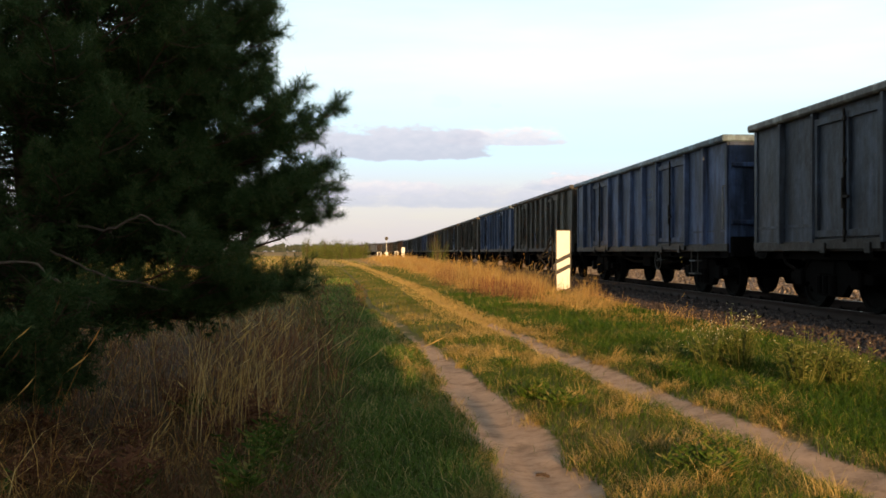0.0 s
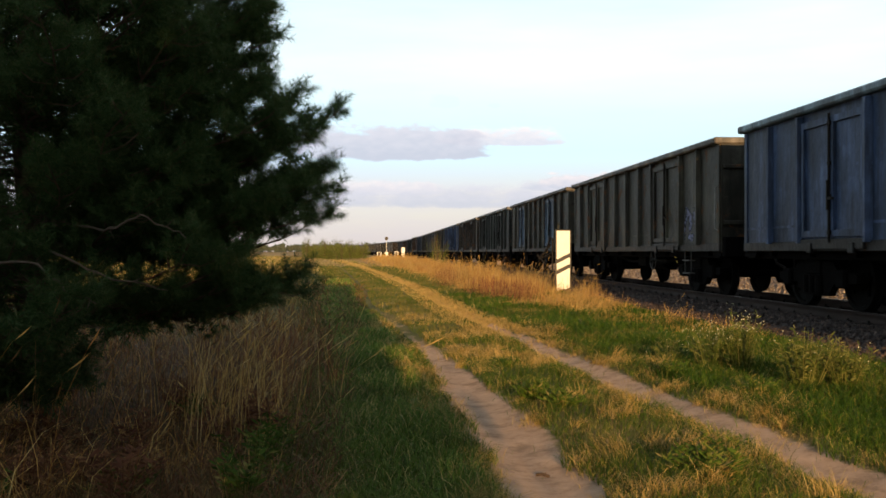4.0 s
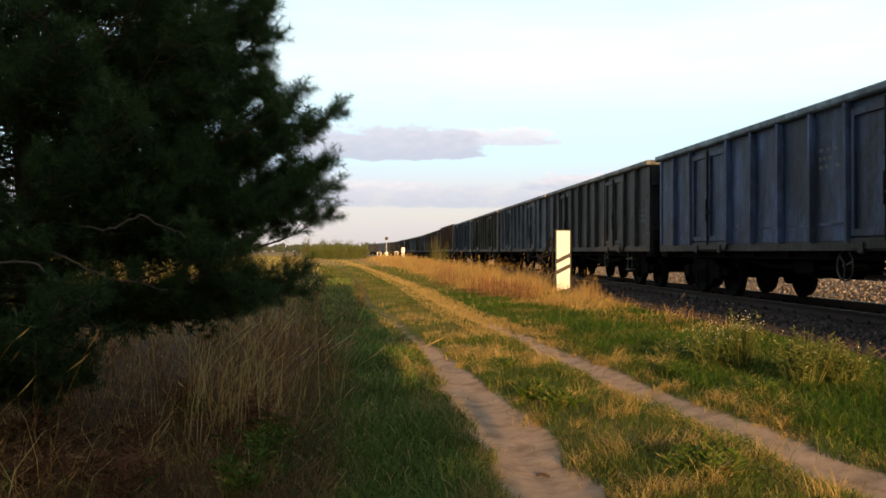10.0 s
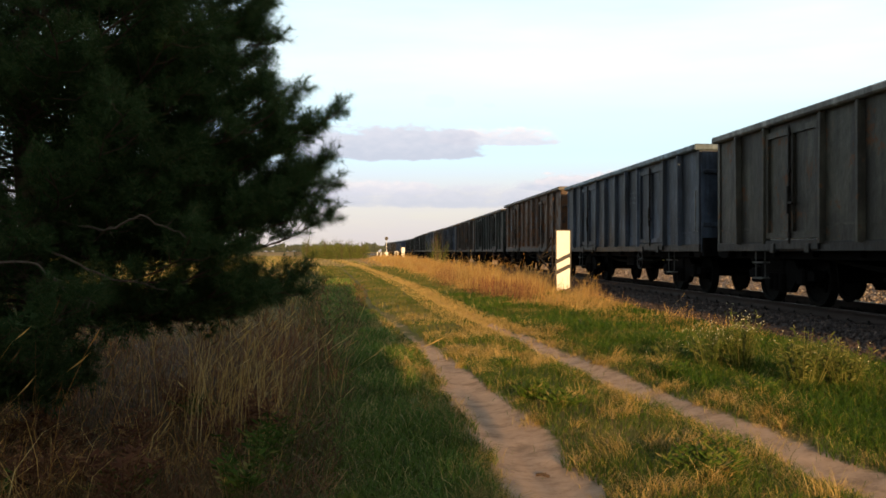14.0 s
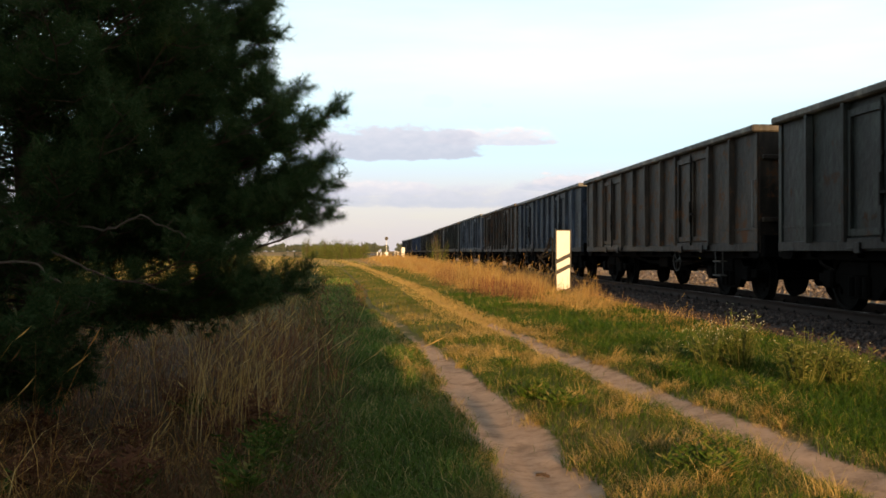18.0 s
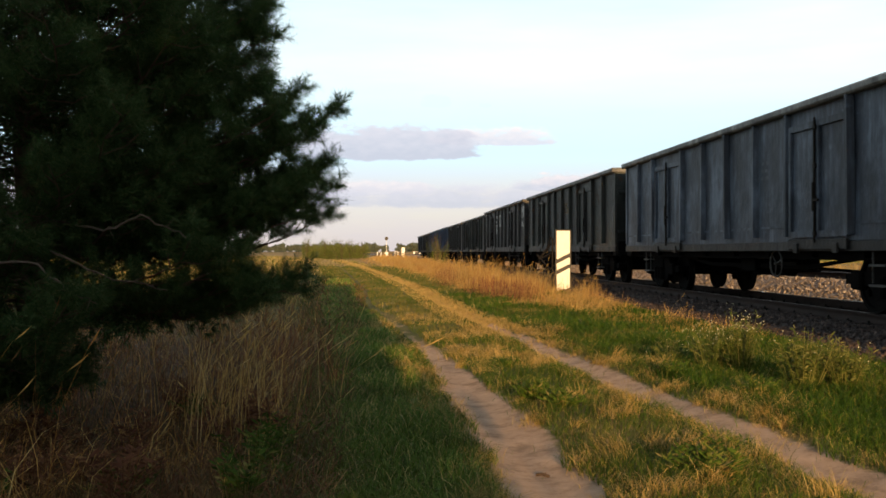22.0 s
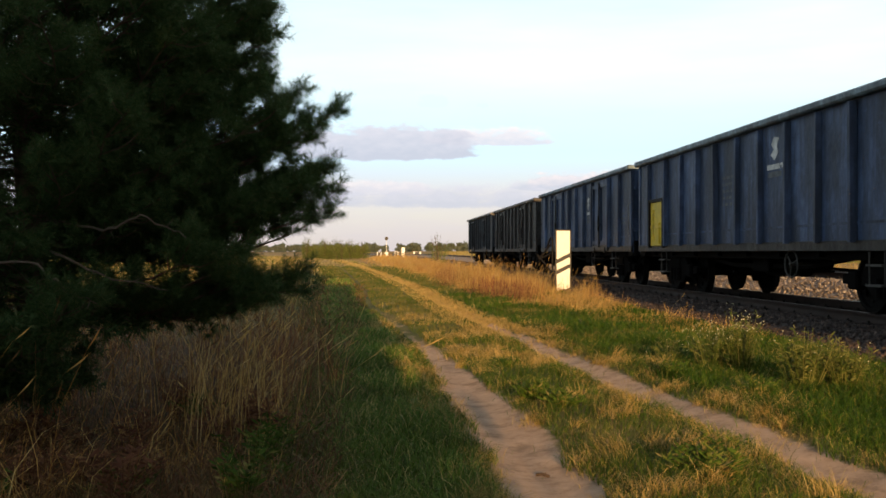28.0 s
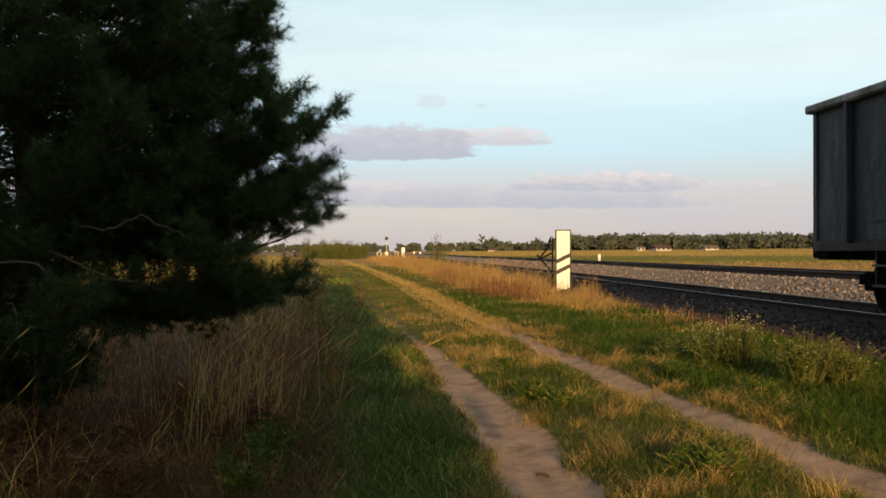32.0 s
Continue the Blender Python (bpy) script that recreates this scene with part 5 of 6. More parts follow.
def needle_cloud(shoots, rng, per=46, ln=0.07, w=0.0016):
    """Needles round shoots: rows of (base, direction, length)."""
    p = np.array([s[0] for s in shoots])
    d = np.array([s[1] for s in shoots])
    L = np.array([s[2] for s in shoots])
    n = len(p)
    P = np.repeat(p, per, 0)
    Dv = np.repeat(d, per, 0)
    t = rng.uniform(0.05, 1.0, n * per)
    base = P + Dv * (np.repeat(L, per) * t)[:, None]
    r = rng.normal(0, 1, (n * per, 3))
    r -= Dv * np.sum(r * Dv, 1)[:, None]
    r /= np.linalg.norm(r, axis=1)[:, None] + 1e-9
    q = Dv * (0.35 + 0.65 * t * t)[:, None] + r * 0.9
    q /= np.linalg.norm(q, axis=1)[:, None]
    length = ln * rng.uniform(0.7, 1.2, n * per)
    s = np.cross(q, rng.normal(0, 1, (n * per, 3)))
    s /= np.linalg.norm(s, axis=1)[:, None] + 1e-9
    v = np.empty((n * per, 3, 3))
    v[:, 0] = base - s * w
    v[:, 1] = base + s * w
    v[:, 2] = base + q * length[:, None]
    return v.reshape(-1, 3), np.arange(n * per * 3).reshape(-1, 3)


def pine_branch(length, rng, droop=0.0, dense=1.0):
    """A branch along +x from the origin: wood tubes, coarse inner shoots and the fine brushes of its outer twigs."""
    wood, shoots, tips = Mesh(), [], []
    k = 7
    ph = rng.uniform(0, 6)
    pts = [Vector((length * i / k, 0.05 * length * math.sin(i * 1.3 + ph), length * (0.30 * (i / k) ** 2.4 - droop * (i / k)) + 0.02 * rng.normal()))
           for i in range(k + 1)]
    for i in range(k):
        r0, r1 = (0.004 + 0.013 * length / 2 * (1 - j / k) for j in (i, i + 1))
        wood.tube(pts[i], pts[i + 1], r0, r1, 5)

    def whorl(p, d, n, out, first=0.15):
        """A leading brush and a ring of shorter ones round it."""
        out.append((tuple(p - d * 0.03), tuple((d + Vector((0, 0, 0.25))).normalized()), rng.uniform(first * 0.8, first * 1.2)))
        a0, side = rng.uniform(0, 6.28), d.orthogonal().normalized()
        up = d.cross(side)
        for a in range(n):
            g = a0 + 6.28 * a / n
            dd = (d * 0.9 + (side * math.cos(g) + up * math.sin(g)) * rng.uniform(0.7, 1.2) + Vector((0, 0, 0.25))).normalized()
            out.append((tuple(p - d * rng.uniform(0.0, 0.06)), tuple(dd), rng.uniform(0.08, 0.13)))

    tw = int((3 + 2.9 * length) * dense)
    for j in range(tw):
        f = 0.40 + 0.57 * (j + rng.uniform(0, 1)) / tw
        i = min(int(f * k), k - 1)
        p = pts[i].lerp(pts[i + 1], f * k - i)
        ang = (1 if j % 2 else -1) * rng.uniform(0.45, 1.0)
        ln = length * (0.06 + 0.22 * (1 - f)) * rng.uniform(0.7, 1.3) + 0.06
        d = Vector((math.cos(ang), math.sin(ang), rng.uniform(-0.2, 0.5))).normalized()
        bend = (d + Vector((0.1, 0, 0.55))).normalized()
        mid = p + d * ln * 0.55
        e = mid + bend * ln * 0.45
        wood.tube(p, mid, 0.0048, 0.004, 4)
        wood.tube(mid, e, 0.004, 0.003, 4)
        whorl(e, bend, 4, tips)
        for a in range(int(ln / 0.10)):
            b = p.lerp(e, 0.45 + 0.5 * rng.uniform(0, 1))
            tips.append((tuple(b), tuple((bend + Vector(rng.normal(0, 0.5, 3))).normalized()), rng.uniform(0.08, 0.12)))
    for j in range(int(8 * length * dense)):     # the dim inside of the crown
        f = rng.uniform(0.12, 0.62)
        i = min(int(f * k), k - 1)
        p = pts[i].lerp(pts[i + 1], f * k - i)
        ang = rng.uniform(-1.5, 1.5)
        d = Vector((math.cos(ang), math.sin(ang), rng.uniform(-0.5, 0.8))).normalized()
        ln = rng.uniform(0.12, 0.34)
        e = p + d * ln
        wood.tube(p, e, 0.004, 0.003, 4)
        for a in range(4):
            b = p.lerp(e, 0.4 + 0.2 * a)
            shoots.append((tuple(b), tuple((d + Vector(rng.normal(0, 0.6, 3))).normalized()), rng.uniform(0.08, 0.13)))
    d = (pts[-1] - pts[-2]).normalized()
    whorl(pts[-1], d, 5, tips, 0.17)
    for a in range(5):
        g = Vector((0.5, (1 if a % 2 else -1) * rng.uniform(0.4, 0.9), rng.uniform(-0.1, 0.6))).normalized()
        tips.append((tuple(pts[-1] - d * (0.06 + 0.055 * a)), tuple(g), rng.uniform(0.09, 0.14)))
    return wood, shoots, tips


def make_pine(x, y, height, reach, label, seed, extra=(), dense=1.0, per=46, count=130, wide=0.0022, skip=None, fill=0, fine=30):
    rng = np.random.default_rng(seed)
    z = float(ground_z(x, y)) - 0.05
    tree = tagged(new("pine_tree"), label, "tree")
    tree.matrix_basis = pose(x, y, z)
    trunk = Mesh()
    pts = [Vector((0.05 * math.sin(i * 1.1), 0.05 * math.cos(i * 0.9), height * i / 10)) for i in range(11)]
    for i in range(10):
        trunk.tube(pts[i], pts[i + 1], 0.10 * (1 - i / 10) * height / 5.5 + 0.012, 0.10 * (1 - (i + 1) / 10) * height / 5.5 + 0.012, 10)
    part("trunk", trunk.mesh("trunk", M_BARK), tree)
    rows = []
    for i in range(count):
        zz = 0.82 + (height - 1.07) * ((i + rng.uniform(0, 1)) / count) ** 1.15
        r = np.interp(zz / height, [p[0] for p in reach], [p[1] for p in reach])
        az = (i * 137.5 + rng.uniform(-20, 20) + 180) % 360 - 180
        if skip and skip[0] < zz < skip[1] and -60 < az < 60:
            zz += skip[1] - skip[0]
        rows.append((zz, az, r * rng.uniform(0.74, 0.95)))
    rows += list(extra)
    for i in range(fill // 2):      # the side towards the lane is the fullest
        zz = 1.4 + 1.7 * (i + rng.uniform(0, 1)) / (fill // 2)
        r = np.interp(zz / height, [p[0] for p in reach], [p[1] for p in reach])
        rows.append((zz, rng.uniform(-75, 30), r * rng.uniform(0.7, 0.97)))
    for i in range(fill):
        zz = 1.3 + 2.1 * (i + rng.uniform(0, 1)) / fill
        r = np.interp(zz / height, [p[0] for p in reach], [p[1] for p in reach])
        rows.append((zz, rng.uniform(-180, 180), r * rng.uniform(0.6, 0.9)))
    out = []
    for row in rows:
        zz, az, ln = row[:3]
        droop = row[3] if len(row) > 3 else 0.16 - 0.55 * zz / height
        high = zz > 3.5          # the top and the back need less
        far = high or not -80 < az < 62
        wood, shoots, tips = pine_branch(ln, rng, droop, dense * (0.6 if high else 0.85 if far else 1.0))
        b = part("branch", wood.mesh("branch", M_TWIG), tree, at=pose(0, 0, zz, 0, 0, az))
        v, fc = needle_cloud(shoots, rng, per, 0.062, wide)
        v2, fc2 = needle_cloud(tips, rng, fine // 3 if far else fine, 0.064, wide * (0.9 if far else 0.32))
        part("needles", bulk("needles", np.concatenate([v, v2]), np.concatenate([fc, fc2 + len(v)]), M_NEEDLE), b)
        out.append((b, zz, az, ln))
    return tree, out


REACH = ((0.0, 1.3), (0.15, 1.6), (0.25, 1.68), (0.30, 1.75), (0.36, 1.72), (0.42, 1.66), (0.55, 1.6), (0.8, 0.9), (1.0, 0.2))
# single boughs that stand out of the crown: height at the trunk, bearing, length and sag
BOUGHS = ((1.62, 2, 2.0), (1.58, -5, 1.82), (1.68, 7, 1.78), (1.5, -9, 1.7), (1.6, 12, 1.65), (1.42, 1, 1.95, 0.06), (1.36, -6, 1.84, 0.06),
          (1.46, 8, 1.78, 0.06), (1.34, 3, 1.92, 0.1), (1.3, -4, 1.82, 0.1), (1.36, -10, 1.74, 0.1), (1.38, 6, 1.72, 0.14), (1.42, -2, 1.7, 0.15),
          (1.45, 10, 1.66, 0.12), (1.4, -13, 1.66, 0.14), (1.5, 0, 1.66, 0.14), (1.52, 5, 1.62, 0.12), (1.37, 2, 1.94, 0.22), (1.36, -5, 1.82, 0.22),
          (1.42, 9, 1.6, 0.2), (1.42, -12, 1.62, 0.2), (0.99, 2, 1.76, 0.23), (0.95, -7, 1.72, 0.24), (0.92, 9, 1.62, 0.24), (0.94, -13, 1.6, 0.24),
          (0.98, -3, 1.45, 0.22), (1.0, 6, 1.35, 0.2), (0.96, -20, 1.5, 0.22), (1.75, -1, 1.72), (1.78, 10, 1.66), (1.74, -8, 1.62), (1.95, 3, 1.5),
          (1.9, -8, 1.52), (1.98, 12, 1.5), (2.15, 0, 1.56), (2.1, 8, 1.5), (2.12, -6, 1.5), (2.3, -4, 1.52), (2.35, 5, 1.5), (2.25, -12, 1.5), (2.42, 1, 1.5),
          (2.48, -8, 1.45), (2.5, 9, 1.45), (0.92, -25, 1.6), (1.0, -38, 1.6), (0.95, -62, 1.6, 0.26), (0.8, -80, 1.6, 0.26), (0.9, -98, 1.6, 0.26),
          (0.75, -70, 1.5, 0.26), (0.7, -95, 1.5, 0.26), (0.72, -115, 1.6, 0.26), (0.8, -135, 1.6, 0.26), (0.65, -85, 1.2, 0.26), (0.62, -105, 1.3, 0.26),
          (1.2, -120, 1.5, 0.26), (1.15, -150, 1.5, 0.26), (1.3, -100, 1.3, 0.26), (0.5, -90, 1.1, 0.26), (0.55, -65, 1.2, 0.26), (0.5, -118, 1.2, 0.26),
          (0.45, -76, 0.9, 0.26))
PINE, PINE_BRANCHES = make_pine(-2.25, 6.2, 5.4, REACH, "dark green Scots pine with long needles in dry grass", 11, dense=1.25, per=20, count=140, wide=0.0042, skip=(0.8, 1.25), fill=26, fine=84, extra=BOUGHS)
# bare dead limbs low on the side towards the lane
_rd = random.Random(31)
for _pts in (((-2.22, 5.9, 1.05), (-2.05, 5.0, 1.19), (-1.74, 4.85, 1.19), (-1.58, 4.8, 1.05), (-1.42, 4.8, 0.98)), ((-2.2, 6.0, 1.35), (-1.75, 5.2, 1.24), (-1.45, 5.0, 1.12), (-1.1, 4.95, 1.05)),
             ((-2.2, 6.0, 1.5), (-1.5, 5.2, 1.36), (-1.25, 5.0, 1.45), (-1.0, 5.0, 1.33))):
    _m, _n, _fine = Mesh(), 6 * (len(_pts) - 1), []
    for _q in range(_n + 1):
        _i = min(_q // 6, len(_pts) - 2)
        _fine.append(Vector(_pts[_i]).lerp(Vector(_pts[_i + 1]), _q / 6 - _i) + Vector((_rd.uniform(-1, 1), _rd.uniform(-1, 1), _rd.uniform(-1, 1))) * 0.011)
    for _q in range(_n):
        _m.tube(_fine[_q], _fine[_q + 1], 0.0095 * (1 - 0.75 * _q / _n), 0.0095 * (1 - 0.75 * (_q + 1) / _n), 6)
        if _q % 4 == 3:
            _m.tube(_fine[_q], _fine[_q] + Vector((_rd.uniform(0, 0.1), _rd.uniform(-0.08, 0.02), _rd.uniform(-0.06, 0.06))), 0.003, 0.001, 4)
    part("dead_branch", _m.mesh("dead_branch", M_DEADWOOD), PINE, label="bare greyish dead limb", at=PINE.matrix_basis.inverted())
make_pine(-4.0, 8.5, 5.8, REACH, "dark green Scots pine standing behind the first", 12, dense=1.0, per=14, count=56, wide=0.0065, fill=4, fine=20)


def shade_pine(x, y, h, w, seed):
    """A larger pine, out of view, added to shade the left of the lane."""
    rng = np.random.default_rng(seed)
    t = tagged(new("pine_tree"), "unseen dark pine added behind the view for its shade", "tree", "pine stand")
    t.matrix_basis = pose(x, y, -0.05)
    tr = Mesh()
    for i in range(8):
        tr.tube((0, 0, h * i / 8), (0, 0, h * (i + 1) / 8), 0.17 * (1 - i / 9), 0.17 * (1 - (i + 1) / 9), 9)
    for i in range(24):
        z, a = h * (0.12 + 0.8 * i / 24), i * 2.4
        r = w * (1.0 - 0.75 * i / 24)
        tr.tube((0, 0, z), (r * math.cos(a), r * math.sin(a), z + 0.2), 0.03, 0.01, 4)
    part("trunk", tr.mesh("trunk", M_BARK), t)
    vs, fs, o = [], [], 0
    for i in range(30):
        f = i / 30
        z, a = h * (0.10 + 0.86 * f), i * 2.4
        r = w * (1.02 - 0.8 * f)
        # leaf count by place sets how much sun the crown lets through
        v, q = leaf_cloud((0.55 * r * math.cos(a), 0.55 * r * math.sin(a), z), (r * 0.62, r * 0.62, h * 0.055), 105 if x > -0.5 else 32 if x > -2.0 else 80, 0.2, rng)
        vs.append(v)
        fs.append(q + o)
        o += len(v)
    part("crown", bulk("crown", np.concatenate(vs), np.concatenate(fs), M_NEEDLE), t)


# ---- shrubs, far woods ----
M_LEAF = grass_mat("shrub_leaves", [(0.0, (0.07, 0.095, 0.018)), (0.5, (0.12, 0.145, 0.03)), (1.0, (0.20, 0.20, 0.055))])
# far leaves are paled and greyed: the distance haze is in their colour
M_FAR = grass_mat("hazed_far_tree_leaves", [(0.0, (0.098, 0.116, 0.080)), (0.6, (0.12, 0.138, 0.095)), (1.0, (0.14, 0.152, 0.105))])


def leaf_cloud(c, rad, n, size, rng):
    """Small leaves gathered in lumps through an uneven crown."""
    lumps = rng.normal(0, 1, (max(6, n // 60), 3))
    lumps /= np.linalg.norm(lumps, axis=1)[:, None]
    lumps *= rng.uniform(0.2, 1.0, (len(lumps), 1)) ** 0.5
    p = lumps[rng.integers(0, len(lumps), n)] + rng.normal(0, 0.22, (n, 3))
    p = np.array(c) + p * np.array(rad)
    a, b = rng.normal(0, 1, (n, 3)), rng.normal(0, 1, (n, 3))
    a *= (size * rng.uniform(0.6, 1.3, n) / np.linalg.norm(a, axis=1))[:, None]
    b *= (size * 0.6 / np.linalg.norm(b, axis=1))[:, None]
    v = np.stack([p - a, p + b, p + a, p - b], 1).reshape(-1, 3)
    return v, np.arange(4 * n).reshape(-1, 4)


def shrub(x, y, h, w, n, label, seed, name="shrub", leaf=0.09, shoots=30):
    rng = np.random.default_rng(seed)
    s = tagged(new(name), label, "shrub")
    s.matrix_basis = pose(x, y, float(ground_z(x, y)) - 0.05)
    stems = Mesh()
    for i in range(7):
        a, r = rng.uniform(0, 6.28), w * rng.uniform(0.2, 0.8)
        mid = (r * 0.4 * math.cos(a), r * 0.4 * math.sin(a), h * 0.45)
        stems.tube((0.05 * math.cos(a), 0.05 * math.sin(a), 0), mid, 0.03, 0.02, 5)
        stems.tube(mid, (r * math.cos(a), r * math.sin(a), h * rng.uniform(0.75, 1.0)), 0.02, 0.008, 5)
    tagged(part("stem", stems.mesh("stem", M_TWIG), s), kind="stuff")
    # upright whips with leaves all along them
    a, r = rng.uniform(0, 6.28, shoots), w * rng.uniform(0, 1, shoots) ** 0.6
    foot = np.stack([0.75 * r * np.cos(a), 0.75 * r * np.sin(a), 0 * r + 0.05], 1)
    tip = np.stack([r * np.cos(a), r * np.sin(a), h * rng.uniform(0.5, 1.0, shoots) * (1.05 - 0.35 * (r / w) ** 2)], 1)
    k, g = rng.integers(0, shoots, n), rng.uniform(0.02, 1.0, n)[:, None]
    p = foot[k] * (1 - g) + tip[k] * g + rng.normal(0, 0.09, (n, 3)) * (1.15 - g) * w
    d = tip[k] - foot[k]
    d = d / np.linalg.norm(d, axis=1)[:, None] + rng.normal(0, 0.45, (n, 3))
    s_ = np.cross(d, rng.normal(0, 1, (n, 3)))
    s_ *= (0.28 * leaf / (np.linalg.norm(s_, axis=1) + 1e-6))[:, None]
    d *= leaf * rng.uniform(0.7, 1.5, n)[:, None]
    v = np.stack([p, p + d * 0.5 + s_, p + d, p + d * 0.5 - s_], 1).reshape(-1, 3)
    f = np.arange(4 * n).reshape(-1, 4)
    part("foliage", bulk("foliage", v, f, M_LEAF), s)
    return s


# unseen stand, set so that its shadow edge runs along the left rut
for _i, (_x, _y, _h, _w) in enumerate(((-1.08, -6.0, 9.0, 2.0), (-4.0, -4.4, 6.2, 2.3), (-7.0, -5.0, 6.4, 2.4), (-1.3, -9.5, 10.0, 2.1), (-5.6, -9.5, 7.2, 2.6),
                                      (-1.7, -13.0, 12.0, 2.3), (-9.0, -10.0, 7.0, 2.6), (-2.6, -6.6, 7.0, 2.2), (-4.2, -7.2, 6.8, 2.4),
                                      (-3.2, -10.5, 8.0, 2.5), (-0.12, -5.0, 6.4, 1.36), (-0.9, -7.8, 7.0, 1.6))):
    shade_pine(_x, _y, _h, _w, 300 + _i)
# five more out of view, added to block low sky on the left
for _i in range(5):
    shade_pine(-12.5 - 1.5 * (_i % 3), -30 + 6.4 * _i, 8.0 + (_i * 7 % 5) * 0.5, 2.7, 330 + _i)


def make_shrubs():
    rng = random.Random(8)
    for i in range(14):
        y = 128 + rng.uniform(0, 26)
        px = 545 + i * 7.6
        x = (px - 660) / 1603 * y
        shrub(x, y, rng.uniform(2.3, 3.5), rng.uniform(0.8, 1.3), 1500, "feathery green willow shrub in a row behind the meadow", 100 + i, leaf=0.13, shoots=46)["group"] = "shrub row"
    shrub(5.45, 76, 2.9, 1.15, 1300, "sparse young shrub on the railway bank", 61, leaf=0.07, shoots=26)
    shrub(6.0, 84, 1.9, 0.8, 600, "sparse young shrub on the railway bank", 62, leaf=0.07, shoots=22)


make_shrubs()


def make_woods():
    rng = np.random.default_rng(21)
    v, f, o = [], [], 0
    for i in range(760):
        if i < 480:
            px, y, h = rng.uniform(1010, 1650), rng.uniform(760, 870), rng.uniform(11.5, 13.8)
        else:
            px = rng.uniform(-60, 1010)
            if px > 850:
                y, h = rng.uniform(800, 900), rng.uniform(5, 9) * (1.0 + 0.4 * (math.sin(px * 0.06) > 0.3))
            else:
                y, h = rng.uniform(900, 1050), rng.uniform(6, 9.5)
        x = (px - 660) / 1603 * y
        z = float(ground_z(x, y))
        w = h * rng.uniform(0.40, 0.62)
        a, b = leaf_cloud((x, y, z + h * 0.45), (w, w, h * 0.47), 130, 2.0, rng)
        v.append(a)
        f.append(b + o)
        o += len(a)
    ob = new("far_woods", bulk("far_woods", np.concatenate(v), np.concatenate(f), M_FAR))
    tagged(ob, "dark green belt of woods along the far edge of fields", "woods", kind="stuff")


make_woods()


# ---- clouds ----
def cloud_mat(name, body_colour, lit_colour, dense, seed, ragged=1.0, soft=0.3):
    """A far cloud that glows by itself: flat foot, billowing top with the low sun's tint painted in."""
    m = bpy.data.materials.new(name)
    m.use_nodes = True
    t = m.node_tree
    t.nodes.clear()
    out = t.nodes.new("ShaderNodeOutputMaterial")
    tc = t.nodes.new("ShaderNodeTexCoord")
    sep = t.nodes.new("ShaderNodeSeparateXYZ")
    t.links.new(tc.outputs["Generated"], sep.inputs[0])

    def calc(op, a, b, c=None):
        n = t.nodes.new("ShaderNodeMath")
        n.operation = op
        for s_, v_ in zip(n.inputs, (a, b, c)):
            if v_ is None:
                continue
            if isinstance(v_, (int, float)):
                s_.default_value = v_
            else:
                t.links.new(v_, s_)
        return n.outputs[0]

    def fleece(sx, sz, detail, off):
        mp = t.nodes.new("ShaderNodeMapping")
        mp.inputs["Scale"].default_value = (sx, sx, sz)
        mp.inputs["Location"].default_value = (seed + off, 0, seed)
        t.links.new(tc.outputs["Object"], mp.inputs["Vector"])
        nz = t.nodes.new("ShaderNodeTexNoise")
        nz.inputs["Scale"].default_value, nz.inputs["Detail"].default_value, nz.inputs["Roughness"].default_value = 1.0, detail, 0.5
        t.links.new(mp.outputs[0], nz.inputs["Vector"])
        return nz.outputs["Fac"]

    u = calc("MULTIPLY_ADD", sep.outputs["X"], 2.0, -1.0)
    w = calc("MULTIPLY_ADD", sep.outputs["Z"], 2.0, -0.6)      # nought at the flat foot's upper edge
    above = calc("MULTIPLY", calc("MAXIMUM", w, 0.0), 0.72)
    below = calc("MULTIPLY", calc("MINIMUM", w, 0.0), 2.6)
    u2 = calc("MULTIPLY", u, u)
    r2 = calc("ADD", calc("MULTIPLY", u2, u2), calc("ADD", calc("MULTIPLY", above, above), calc("MULTIPLY", below, below)))
    big = fleece(0.008, 0.02, 4, 0.0)
    fine = fleece(0.022, 0.05, 5, 5.0)
    rough = calc("ADD", calc("MULTIPLY_ADD", big, 1.7 * ragged, -0.95 * ragged), calc("MULTIPLY_ADD", fine, 0.7 * ragged, -0.35 * ragged))
    shape = calc("ADD", calc("SUBTRACT", 0.72, r2), rough)
    ramp = t.nodes.new("ShaderNodeValToRGB")
    ramp.color_ramp.interpolation = "EASE"
    ramp.color_ramp.elements[0].position, ramp.color_ramp.elements[0].color = 0.03, (0, 0, 0, 1)
    ramp.color_ramp.elements[1].position, ramp.color_ramp.elements[1].color = 0.03 + soft, (dense, dense, dense, 1)
    t.links.new(shape, ramp.inputs[0])
    top = t.nodes.new("ShaderNodeValToRGB")      # warm light painted on the upper billows
    top.color_ramp.elements[0].position, top.color_ramp.elements[0].color = 0.25, (*body_colour, 1)
    top.color_ramp.elements[1].position, top.color_ramp.elements[1].color = 0.85, (*lit_colour, 1)
    t.links.new(calc("ADD", sep.outputs["Z"], calc("MULTIPLY_ADD", fine, 0.8, -0.4)), top.inputs[0])
    em, tr, mx = t.nodes.new("ShaderNodeEmission"), t.nodes.new("ShaderNodeBsdfTransparent"), t.nodes.new("ShaderNodeMixShader")
    t.links.new(top.outputs[0], em.inputs["Color"])
    t.links.new(ramp.outputs[0], mx.inputs[0])
    t.links.new(tr.outputs[0], mx.inputs[1])
    t.links.new(em.outputs[0], mx.inputs[2])
    t.links.new(mx.outputs[0], out.inputs["Surface"])
    return m


CLOUDS = []
MAUVE, BLUSH, PALE = (0.43, 0.465, 0.56), (0.54, 0.55, 0.63), (0.74, 0.66, 0.67)


